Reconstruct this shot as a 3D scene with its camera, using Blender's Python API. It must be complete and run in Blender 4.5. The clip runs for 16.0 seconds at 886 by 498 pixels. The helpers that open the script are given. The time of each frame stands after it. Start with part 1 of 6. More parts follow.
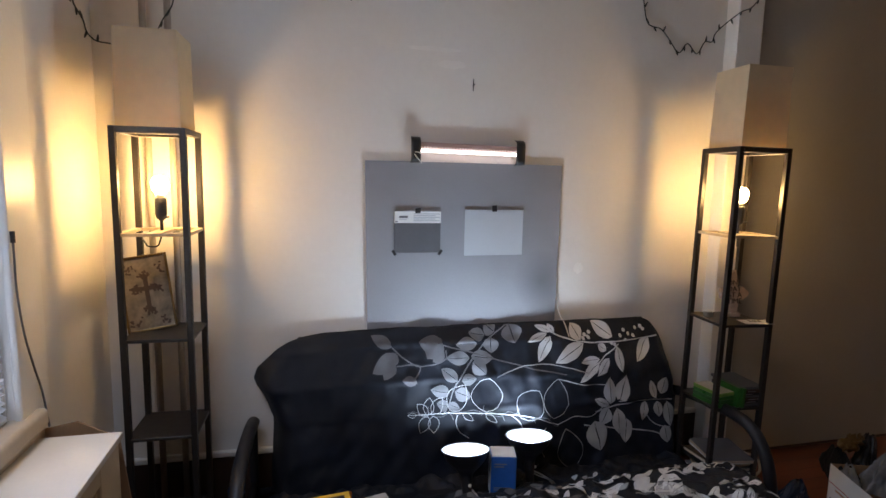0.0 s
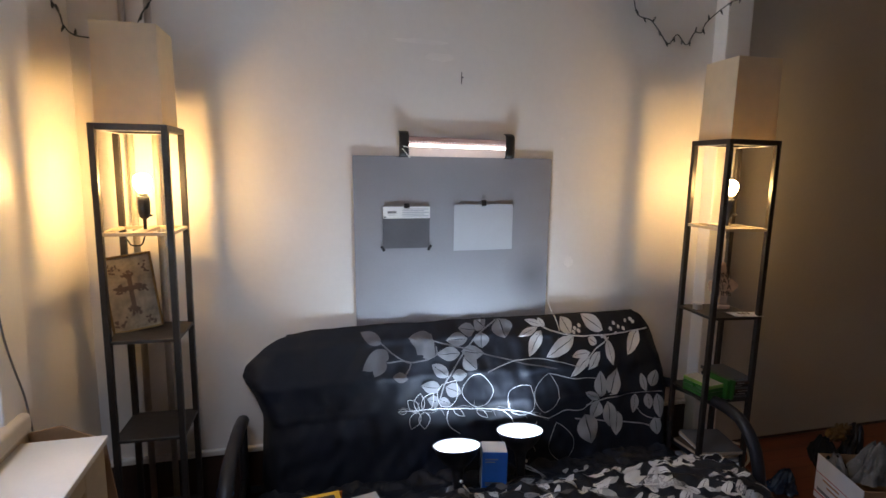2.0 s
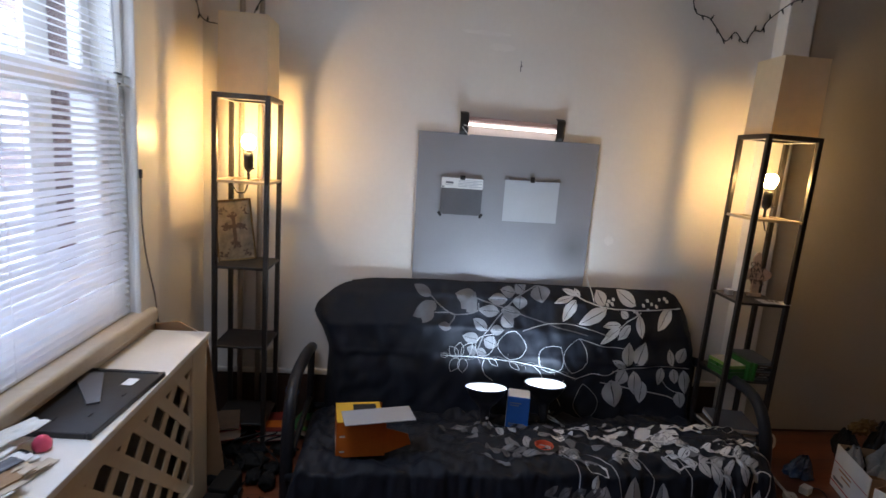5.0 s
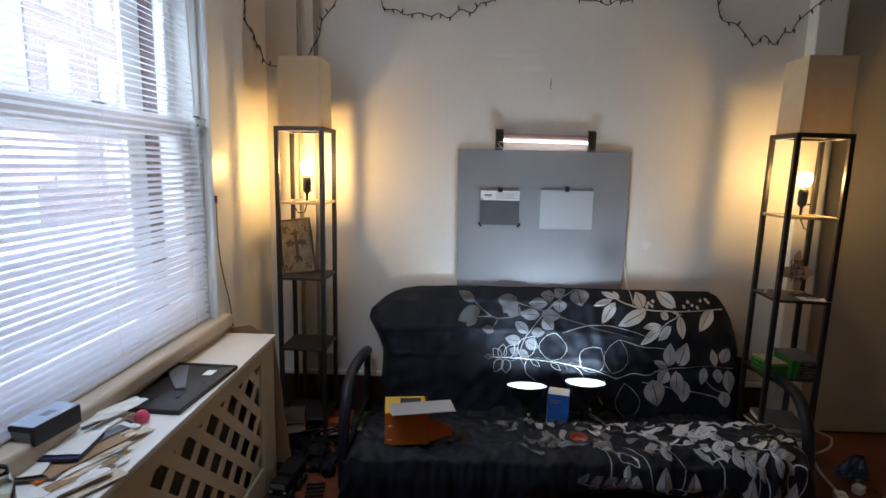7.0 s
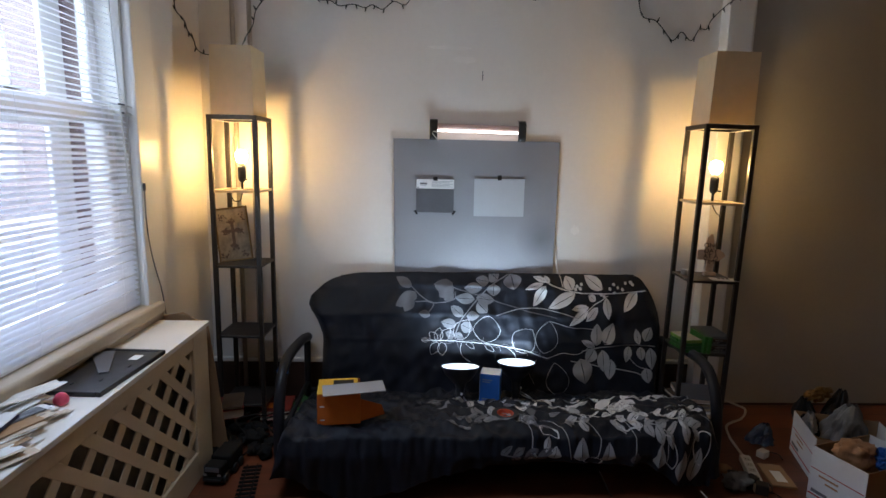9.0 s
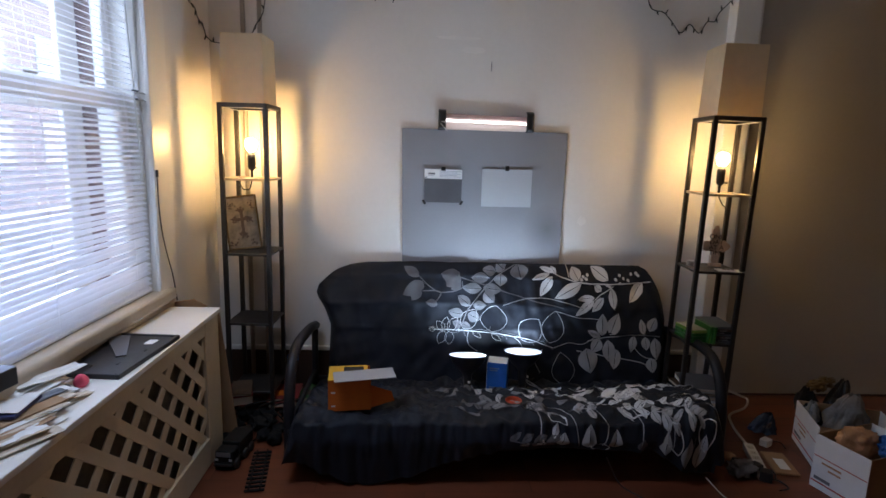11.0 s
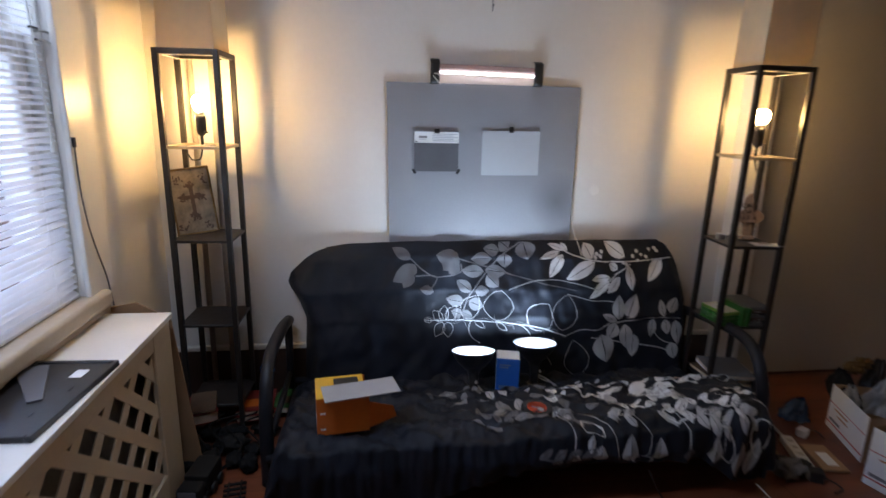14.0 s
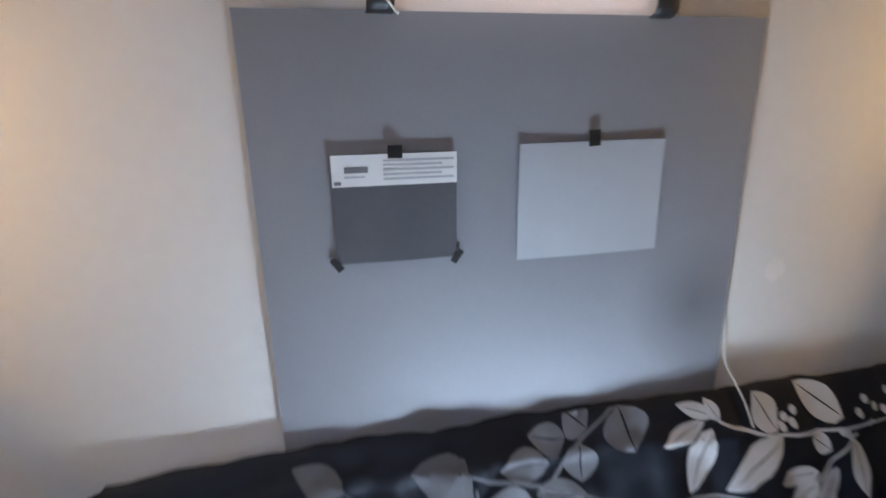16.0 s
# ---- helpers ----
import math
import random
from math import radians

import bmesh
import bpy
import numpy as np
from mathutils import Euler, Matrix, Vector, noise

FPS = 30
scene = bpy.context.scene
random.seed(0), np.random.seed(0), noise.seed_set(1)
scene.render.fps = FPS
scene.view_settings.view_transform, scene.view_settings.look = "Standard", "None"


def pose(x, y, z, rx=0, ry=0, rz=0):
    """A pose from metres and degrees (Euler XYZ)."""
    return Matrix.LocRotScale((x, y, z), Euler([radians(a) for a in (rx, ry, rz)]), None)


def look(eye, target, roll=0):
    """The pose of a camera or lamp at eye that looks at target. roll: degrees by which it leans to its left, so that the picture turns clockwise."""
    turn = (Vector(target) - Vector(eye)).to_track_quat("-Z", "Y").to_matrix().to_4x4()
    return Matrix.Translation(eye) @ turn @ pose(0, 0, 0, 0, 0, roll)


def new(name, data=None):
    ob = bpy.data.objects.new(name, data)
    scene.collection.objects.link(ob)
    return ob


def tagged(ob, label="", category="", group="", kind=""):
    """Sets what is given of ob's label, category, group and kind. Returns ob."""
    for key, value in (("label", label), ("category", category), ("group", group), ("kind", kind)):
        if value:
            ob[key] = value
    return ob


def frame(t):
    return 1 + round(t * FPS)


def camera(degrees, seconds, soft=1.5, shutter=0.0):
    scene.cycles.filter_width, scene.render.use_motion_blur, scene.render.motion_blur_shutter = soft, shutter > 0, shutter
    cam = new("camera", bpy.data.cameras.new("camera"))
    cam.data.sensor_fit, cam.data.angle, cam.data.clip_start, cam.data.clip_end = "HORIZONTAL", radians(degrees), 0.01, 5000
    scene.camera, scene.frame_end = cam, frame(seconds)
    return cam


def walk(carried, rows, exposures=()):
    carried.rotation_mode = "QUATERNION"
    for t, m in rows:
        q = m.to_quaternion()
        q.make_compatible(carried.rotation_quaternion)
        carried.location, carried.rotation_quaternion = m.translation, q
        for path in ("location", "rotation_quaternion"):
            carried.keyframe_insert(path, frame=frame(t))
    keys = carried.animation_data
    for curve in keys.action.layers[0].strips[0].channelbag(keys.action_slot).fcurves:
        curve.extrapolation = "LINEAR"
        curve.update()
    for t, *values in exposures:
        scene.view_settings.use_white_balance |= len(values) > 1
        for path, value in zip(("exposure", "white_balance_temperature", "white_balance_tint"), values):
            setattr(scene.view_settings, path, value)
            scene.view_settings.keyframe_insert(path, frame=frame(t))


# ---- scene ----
cam = camera(78.2, 16.0, shutter=0.5)
PATH = [
    (0, (0.07, 0.053, 1.435), (0.547, 1.978, 1.179), 1.2),
    (0.5, (0.083, 0.047, 1.436), (0.55, 1.975, 1.18), 1.1),
    (1, (0.054, 0.073, 1.465), (0.555, 1.99, 1.19), 1.4),
    (1.5, (0.08, 0.059, 1.466), (0.583, 1.973, 1.177), 1.9),
    (2, (0.087, 0.071, 1.457), (0.591, 1.984, 1.164), 0.8),
    (2.5, (0.092, 0.089, 1.455), (0.729, 1.961, 1.158), 0.9),
    (3, (0.079, 0.069, 1.443), (0.715, 1.943, 1.155), 0.8),
    (3.5, (0.123, 0.012, 1.44), (0.715, 1.9, 1.15), -0.2),
    (4, (0.178, -0.113, 1.435), (0.621, 1.805, 1.082), 1.9),
    (4.2, (0.178, -0.149, 1.426), (0.559, 1.779, 1.056), 2.8),
    (6.3, (0.214, -0.462, 1.406), (0.283, 1.516, 1.119), 2.8),
    (6.5, (0.239, -0.466, 1.418), (0.296, 1.513, 1.135), 2.1),
    (7, (0.309, -0.52, 1.417), (0.26, 1.457, 1.114), 1.2),
    (7.5, (0.348, -0.577, 1.438), (0.327, 1.404, 1.161), 1.9),
    (8, (0.46, -0.604, 1.408), (0.51, 1.374, 1.113), 0.8),
    (10.5, (0.424, -0.611, 1.395), (0.54, 1.356, 1.053), 1.7),
    (10.7, (0.412, -0.635, 1.389), (0.524, 1.332, 1.044), 1.3),
    (11, (0.399, -0.628, 1.378), (0.494, 1.339, 1.032), 1.7),
    (11.5, (0.374, -0.629, 1.382), (0.458, 1.338, 1.03), 3.0),
    (12, (0.362, -0.631, 1.37), (0.416, 1.335, 1.009), 3.9),
    (12.5, (0.357, -0.633, 1.368), (0.385, 1.333, 1.0), 4.0),
    (13, (0.306, -0.561, 1.385), (0.51, 1.392, 1.009), 4.2),
    (13.5, (0.196, -0.401, 1.384), (0.577, 1.519, 0.973), -0.9),
    (14, (0.221, -0.156, 1.371), (0.488, 1.767, 0.89), 1.3),
    (14.5, (0.231, 0.242, 1.346), (0.497, 2.167, 0.874), 2.9),
    (14.8, (0.276, 0.474, 1.37), (0.662, 2.379, 0.898), 0.8),
    (15, (0.266, 0.724, 1.397), (0.75, 2.581, 0.836), 0.9),
    (15.5, (0.421, 1.124, 1.396), (0.758, 3.009, 0.82), -0.2),
    (16, (0.416, 1.51, 1.386), (0.832, 3.386, 0.831), -0.7),
]
walk(cam, [(t, look(eye, target, roll)) for t, eye, target, roll in PATH],
     [(0.0, 2.67, 6650, 17), (4.0, 2.67, 6600, 17), (7.5, 2.6, 6650, 11), (11.0, 2.57, 6330, 16), (12.5, 2.55, 6330, 17), (13.5, 2.68, 6400, 18), (14.5, 2.75, 6250, 16), (15.5, 2.62, 6250, 16), (16.0, 2.54, 6330, 16)])

# ---- world and sun ----
world = bpy.data.worlds.new("sky")
scene.world = world
world.use_nodes = True
wn = world.node_tree
sky = wn.nodes.new("ShaderNodeTexSky")
sky.sky_type, sky.sun_disc = "NISHITA", False
sky.sun_elevation, sky.sun_rotation = radians(62), radians(51)
wn.links.new(sky.outputs[0], wn.nodes["Background"].inputs[0])
wn.nodes["Background"].inputs[1].default_value = 0.33
sun = new("sun", bpy.data.lights.new("sun", "SUN"))
sun.data.energy, sun.data.angle, sun.data.color = 0.35, radians(0.6), (1.0, 0.96, 0.91)
sun.matrix_world = look((5, 4, 12.5), (0, 0, 0))
# the sky's light through the upper part of the window
daylight = new("window_daylight", bpy.data.lights.new("window_daylight", "AREA"))
daylight.data.shape, daylight.data.size, daylight.data.size_y = "RECTANGLE", 1.2, 0.2
daylight.data.energy, daylight.data.color = 2.2, (0.62, 0.78, 1.0)
daylight.data.spread = radians(125)
daylight.matrix_world = look((-0.68, 1.06, 2.33), (-0.52, 1.0, 0.6)) @ pose(0, 0, 0, 0, 0, 90)
BULB, CLAMP, TUBE = 40.0, 17.0, 0.8   # how brightly the three kinds of lamp glow


# ---- materials ----
def mat(name, color, rough=0.6, metal=0.0, vary=0.12, scale=6.0, fine=90.0, bump=0.15, spec=0.5,
        trans=0.0, emit=0.0, emit_color=None, stretch=(1, 1, 1)):
    """A surface with blotches, fine grain and fine relief."""
    m = bpy.data.materials.new(name)
    m.use_nodes = True
    nt = m.node_tree
    b = nt.nodes["Principled BSDF"]
    b.inputs["Metallic"].default_value = metal
    b.inputs["Specular IOR Level"].default_value = spec
    tc = nt.nodes.new("ShaderNodeTexCoord")
    mp = nt.nodes.new("ShaderNodeMapping")
    mp.inputs["Scale"].default_value = stretch
    nt.links.new(tc.outputs["Object"], mp.inputs[0])
    big, small = nt.nodes.new("ShaderNodeTexNoise"), nt.nodes.new("ShaderNodeTexNoise")
    for n, s, d in ((big, scale, 5.0), (small, fine, 3.0)):
        n.inputs["Scale"].default_value, n.inputs["Detail"].default_value = s, d
        nt.links.new(mp.outputs[0], n.inputs["Vector"])
    add = nt.nodes.new("ShaderNodeMath")
    add.operation = "MULTIPLY_ADD"
    add.inputs[1].default_value = 0.35
    nt.links.new(small.outputs[0], add.inputs[0])
    nt.links.new(big.outputs[0], add.inputs[2])
    ramp = nt.nodes.new("ShaderNodeValToRGB")
    ramp.color_ramp.elements[0].position, ramp.color_ramp.elements[1].position = 0.38, 0.95
    ramp.color_ramp.elements[0].color = (*[c * (1 - vary) for c in color], 1)
    ramp.color_ramp.elements[1].color = (*[min(1, c * (1 + vary)) for c in color], 1)
    nt.links.new(add.outputs[0], ramp.inputs[0])
    nt.links.new(ramp.outputs[0], b.inputs["Base Color"])
    rr = nt.nodes.new("ShaderNodeMapRange")
    rr.inputs[3].default_value, rr.inputs[4].default_value = max(0.02, rough - 0.1), min(1, rough + 0.1)
    nt.links.new(big.outputs[0], rr.inputs[0])
    nt.links.new(rr.outputs[0], b.inputs["Roughness"])
    if bump:
        bp = nt.nodes.new("ShaderNodeBump")
        bp.inputs["Strength"].default_value, bp.inputs["Distance"].default_value = bump, 0.004
        nt.links.new(add.outputs[0], bp.inputs["Height"])
        nt.links.new(bp.outputs[0], b.inputs["Normal"])
    if emit:
        b.inputs["Emission Color"].default_value = (*(emit_color or color), 1)
        b.inputs["Emission Strength"].default_value = emit
    if trans:
        t = nt.nodes.new("ShaderNodeBsdfTranslucent")
        mix = nt.nodes.new("ShaderNodeMixShader")
        mix.inputs[0].default_value = trans
        nt.links.new(ramp.outputs[0], t.inputs[0])
        nt.links.new(b.outputs[0], mix.inputs[1])
        nt.links.new(t.outputs[0], mix.inputs[2])
        nt.links.new(mix.outputs[0], nt.nodes["Material Output"].inputs[0])
    return m


def glass(name, color=(1, 1, 1), rough=0.02):
    m = bpy.data.materials.new(name)
    m.use_nodes = True
    b = m.node_tree.nodes["Principled BSDF"]
    b.inputs["Base Color"].default_value = (*color, 1)
    b.inputs["Transmission Weight"].default_value = 1
    b.inputs["Roughness"].default_value, b.inputs["IOR"].default_value = rough, 1.45
    return m


def wood_floor(name):
    """Red-brown boards that run along x, with thin dark joints and long grain."""
    m = mat(name, (0.15, 0.045, 0.022), 0.32, vary=0.35, scale=3, fine=60, bump=0.08, stretch=(0.25, 3.0, 1))
    nt = m.node_tree
    b = nt.nodes["Principled BSDF"]
    brick = nt.nodes.new("ShaderNodeTexBrick")
    for k, v in (("Scale", 1.0), ("Mortar Size", 0.0012), ("Brick Width", 0.9), ("Row Height", 0.083), ("Mortar Smooth", 0.2)):
        brick.inputs[k].default_value = v
    brick.inputs["Color1"].default_value = (0.8, 0.8, 0.8, 1)
    brick.inputs["Color2"].default_value = (1.15, 1.1, 1.05, 1)
    brick.inputs["Mortar"].default_value = (0.3, 0.3, 0.3, 1)
    tc = nt.nodes.new("ShaderNodeTexCoord")
    nt.links.new(tc.outputs["Object"], brick.inputs["Vector"])
    mul = nt.nodes.new("ShaderNodeMixRGB")
    mul.blend_type = "MULTIPLY"
    mul.inputs[0].default_value = 1
    old = b.inputs["Base Color"].links[0].from_socket
    nt.links.new(old, mul.inputs[1])
    nt.links.new(brick.outputs["Color"], mul.inputs[2])
    nt.links.new(mul.outputs[0], b.inputs["Base Color"])
    return m


M = {
    "wall": mat("wall_plaster", (0.74, 0.70, 0.65), 0.75, vary=0.05, scale=1.7, fine=40, bump=0.25),
    "ceiling": mat("ceiling_paint", (0.78, 0.76, 0.72), 0.85, vary=0.03, scale=1.5, bump=0.2),
    "filler": mat("wall_filler", (0.79, 0.75, 0.70), 0.8, vary=0.05, scale=9, bump=0.4),
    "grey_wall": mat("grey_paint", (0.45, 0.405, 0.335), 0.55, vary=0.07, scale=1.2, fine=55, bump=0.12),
    "floor": wood_floor("red_brown_boards"),
    "trim": mat("white_gloss_paint", (0.75, 0.72, 0.67), 0.4, vary=0.06, scale=4, bump=0.12),
    "cream": mat("cream_paint", (0.60, 0.51, 0.37), 0.45, vary=0.12, scale=5, fine=60, bump=0.2),
    # the cream paint made darker: shade on the sill is put into this colour
    "sill": mat("shaded_sill_paint", (0.46, 0.385, 0.29), 0.55, vary=0.14, scale=5, fine=60, bump=0.25),
    "base": mat("dark_baseboard", (0.045, 0.025, 0.018), 0.4, vary=0.25, scale=5),
    "pipe": mat("pipe_paint", (0.36, 0.31, 0.26), 0.5, vary=0.12, scale=12),
    "black_wood": mat("black_stained_wood", (0.022, 0.018, 0.016), 0.42, vary=0.3, scale=12, fine=140, stretch=(4, 4, 0.6)),
    "pale_wood": mat("pale_wood", (0.5, 0.4, 0.26), 0.5, vary=0.15, scale=10, stretch=(1, 5, 1)),
    # off-white linen tinted yellow: the bulb's warm glow is mixed into the colour
    "shade": mat("linen_shade", (0.72, 0.62, 0.44), 0.8, vary=0.05, scale=20, fine=260, bump=0.3, trans=0.34),
    "black_plastic": mat("black_plastic", (0.018, 0.018, 0.02), 0.4, vary=0.2, scale=15),
    "black_metal": mat("black_metal", (0.016, 0.017, 0.022), 0.45, vary=0.25, scale=9, fine=80, spec=0.3),
    "bulb": mat("warm_bulb", (1.0, 0.9, 0.7), 0.3, emit=BULB, emit_color=(1.0, 0.63, 0.22), bump=0),
    "bulb_low": mat("dimmer_bulb", (1.0, 0.9, 0.7), 0.3, emit=BULB * 0.78, emit_color=(1.0, 0.63, 0.22), bump=0),
    "led": mat("cool_lens", (0.9, 0.95, 1.0), 0.3, emit=CLAMP, emit_color=(0.64, 0.83, 1.0), bump=0),
    "tube": mat("tube_glow", (1.0, 0.95, 0.95), 0.3, emit=TUBE, emit_color=(1.0, 0.90, 0.88), bump=0),
    "tube_body": mat("pinkish_plastic", (0.5, 0.36, 0.34), 0.35, vary=0.08, scale=20),
    "alu": mat("spun_aluminium", (0.55, 0.56, 0.58), 0.32, metal=1.0, vary=0.08, scale=20, stretch=(1, 1, 6)),
    "alu_dark": mat("dark_aluminium", (0.06, 0.06, 0.065), 0.4, metal=0.8, vary=0.15, scale=20),
    "fabric": mat("black_cotton", (0.0095, 0.0125, 0.0205), 0.6, vary=0.3, scale=7, fine=420, bump=0.8, spec=0.28),
    "print_pale": mat("pale_print", (0.60, 0.61, 0.62), 0.75, vary=0.10, scale=18, fine=300, bump=0.2, spec=0.2),
    "print_soft": mat("soft_print", (0.17, 0.175, 0.19), 0.75, vary=0.16, scale=18, fine=300, bump=0.2, spec=0.2),
    "print_mid": mat("mid_print", (0.37, 0.375, 0.385), 0.75, vary=0.14, scale=18, fine=300, bump=0.2, spec=0.2),
    "print_dim": mat("dim_print", (0.12, 0.12, 0.13), 0.75, vary=0.15, scale=18, fine=300, bump=0.2, spec=0.2),
    "board": mat("silver_grey_board", (0.255, 0.255, 0.275), 0.62, vary=0.08, scale=2.2, fine=130, bump=0.06, spec=0.6),
    "grey_sheet": mat("light_grey_sheet", (0.44, 0.455, 0.48), 0.55, vary=0.03, scale=6, bump=0.05),
    "dark_sheet": mat("dark_grey_sheet", (0.105, 0.105, 0.115), 0.4, vary=0.12, scale=8, bump=0.05),
    "paper": mat("white_paper", (0.76, 0.76, 0.75), 0.7, vary=0.05, scale=12, bump=0.08),
    "paper_old": mat("yellowed_paper", (0.55, 0.46, 0.36), 0.7, vary=0.18, scale=14, bump=0.12),
    "ink": mat("grey_ink", (0.17, 0.17, 0.18), 0.7, vary=0.1),
    "tape": mat("black_tape", (0.012, 0.012, 0.013), 0.5, vary=0.2, scale=30),
    "orange": mat("orange_card", (0.56, 0.13, 0.012), 0.45, vary=0.15, scale=9, bump=0.06),
    "yellow": mat("yellow_card", (0.75, 0.42, 0.03), 0.45, vary=0.1, scale=9, bump=0.06),
    "card": mat("brown_card", (0.33, 0.20, 0.105), 0.7, vary=0.12, scale=11, fine=160, bump=0.15),
    "card_grey": mat("grey_card", (0.36, 0.355, 0.36), 0.65, vary=0.06, scale=11, bump=0.08),
    "blue": mat("blue_card", (0.02, 0.13, 0.46), 0.42, vary=0.12, scale=12, bump=0.05),
    "red": mat("red_print", (0.45, 0.03, 0.025), 0.5, vary=0.2, scale=14),
    "lime": mat("lime_plastic", (0.18, 0.30, 0.05), 0.35, vary=0.15, scale=14),
    "core": mat("orange_red_card", (0.55, 0.085, 0.03), 0.6, vary=0.15, scale=20),
    "green": mat("green_plastic", (0.022, 0.135, 0.018), 0.3, vary=0.15, scale=14),
    "gold": mat("worn_gold", (0.18, 0.115, 0.045), 0.35, metal=0.8, vary=0.25, scale=25),
    "brown_dark": mat("dark_brown", (0.07, 0.04, 0.022), 0.55, vary=0.35, scale=22),
    "picture": mat("aged_print", (0.19, 0.15, 0.10), 0.55, vary=0.55, scale=24, fine=90, bump=0.05),
    "plaque": mat("carved_wood", (0.50, 0.35, 0.25), 0.7, vary=0.28, scale=28, fine=160, bump=0.4),
    "lattice": mat("lattice_paint", (0.63, 0.54, 0.40), 0.5, vary=0.07, scale=7, bump=0.15),
    "dark": mat("dark_inside", (0.02, 0.017, 0.014), 0.9, vary=0.2),
    "slat": mat("blind_vinyl", (0.90, 0.90, 0.92), 0.45, vary=0.03, scale=6, bump=0.03, trans=0.35),
    "wire": mat("dark_green_wire", (0.018, 0.022, 0.016), 0.45, vary=0.2, scale=30),
    "cord": mat("pale_cord", (0.55, 0.52, 0.46), 0.5, vary=0.1, scale=30),
    "grey_cord": mat("grey_cord", (0.10, 0.10, 0.105), 0.5, vary=0.1, scale=30),
    "white_plastic": mat("white_plastic", (0.68, 0.67, 0.63), 0.4, vary=0.06, scale=16),
    "clear_bag": mat("cloudy_film", (0.29, 0.30, 0.32), 0.18, vary=0.25, scale=13, bump=0.5, trans=0.4),
    "tan": mat("tan_kraft", (0.40, 0.21, 0.105), 0.6, vary=0.3, scale=14, bump=0.5),
    "navy": mat("blue_plastic", (0.012, 0.026, 0.06), 0.25, vary=0.3, scale=12, bump=0.3),
    "pink": mat("pink_rubber", (0.88, 0.11, 0.20), 0.45, vary=0.08, scale=20),
    # both nearly black: the corner's shade is put into these two colours
    "shaded_grey": mat("shaded_grey", (0.012, 0.011, 0.010), 0.75, spec=0.2, vary=0.35, scale=16),
    "clutter": mat("shaded_clutter", (0.007, 0.007, 0.0075), 0.8, spec=0.2, vary=0.5, scale=20),
    "facade": mat("pale_pink_brick", (0.15, 0.12, 0.116), 0.85, vary=0.12, scale=1.2, fine=9, bump=0.3),
    "facade2": mat("pale_render", (0.185, 0.182, 0.184), 0.85, vary=0.08, scale=0.8, fine=9, bump=0.2),
    "facade_glass": mat("dark_panes", (0.17, 0.18, 0.20), 0.1, vary=0.2, scale=1),
    "dark_brick": mat("dark_red_brick", (0.20, 0.13, 0.12), 0.85, vary=0.3, scale=5, fine=40, bump=0.4),
    "asphalt": mat("worn_street", (0.28, 0.28, 0.285), 0.9, vary=0.2, scale=2, fine=40, bump=0.4),
    "concrete": mat("concrete", (0.42, 0.415, 0.40), 0.9, vary=0.12, scale=2, fine=30, bump=0.3),
    # red paled to pink: the glare over the sign is mixed into its colour
    "glare_red": mat("glare_red", (0.58, 0.33, 0.34), 0.4, vary=0.05, scale=5),
    "sign_white": mat("sign_white", (0.82, 0.82, 0.82), 0.4, vary=0.03, scale=5),
    "old_red": mat("worn_red_cover", (0.17, 0.016, 0.012), 0.55, vary=0.35, scale=16),
    "old_green": mat("worn_green_cover", (0.03, 0.12, 0.03), 0.5, vary=0.3, scale=16),
    "iron": mat("dusty_iron", (0.16, 0.14, 0.115), 0.8, vary=0.35, scale=5, fine=60),
    # grey with the window's sheen on the device lid painted in; also a print colour
    "lid": mat("sheen_print_grey", (0.26, 0.28, 0.31), 0.4, metal=0.5, vary=0.1, scale=14, bump=0.05),
    "lining": mat("white_reflector", (0.60, 0.62, 0.64), 0.40, metal=0.5, vary=0.04, scale=20, bump=0.03),
    "ink_blue": mat("dark_blue_card", (0.02, 0.028, 0.10), 0.5, vary=0.2, scale=14),
    "pane": glass("window_glass"),
    "jar_glass": glass("jar_glass", (0.93, 0.96, 0.95), 0.05),
}


def soft_patch(material, centre, radius, colour):
    """A soft-edged patch of another colour at one place on a surface."""
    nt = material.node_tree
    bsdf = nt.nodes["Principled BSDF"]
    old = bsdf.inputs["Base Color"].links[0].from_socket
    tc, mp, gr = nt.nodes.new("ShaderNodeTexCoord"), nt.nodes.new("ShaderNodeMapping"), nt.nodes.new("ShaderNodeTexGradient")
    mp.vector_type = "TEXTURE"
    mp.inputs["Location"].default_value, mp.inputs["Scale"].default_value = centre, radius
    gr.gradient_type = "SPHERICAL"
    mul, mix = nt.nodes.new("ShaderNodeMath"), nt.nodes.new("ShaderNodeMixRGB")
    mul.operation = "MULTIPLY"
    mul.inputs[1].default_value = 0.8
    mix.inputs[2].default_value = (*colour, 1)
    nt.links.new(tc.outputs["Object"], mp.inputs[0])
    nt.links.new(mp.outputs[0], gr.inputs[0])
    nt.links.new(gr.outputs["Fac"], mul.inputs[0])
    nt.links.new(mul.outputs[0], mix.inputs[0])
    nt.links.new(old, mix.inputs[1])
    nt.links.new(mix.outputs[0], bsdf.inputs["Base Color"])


soft_patch(M["board"], (0.83, 0.0, 0.21), (0.15, 1.0, 0.15), (0.13, 0.128, 0.145))



# ---- mesh helpers ----
def link(name, bm, material, parent=None, smooth=False):
    me = bpy.data.meshes.new(name)
    bmesh.ops.recalc_face_normals(bm, faces=bm.faces)
    if smooth:
        for f in bm.faces:
            f.smooth = True
    bm.to_mesh(me)
    bm.free()
    if material:
        me.materials.append(M[material])
    ob = new(name, me)
    if parent:
        ob.parent = parent
    return ob


def part(name, bm, material, parent, label="", smooth=False):
    ob = link(name, bm, material, parent, smooth)
    return tagged(ob, label) if label else ob


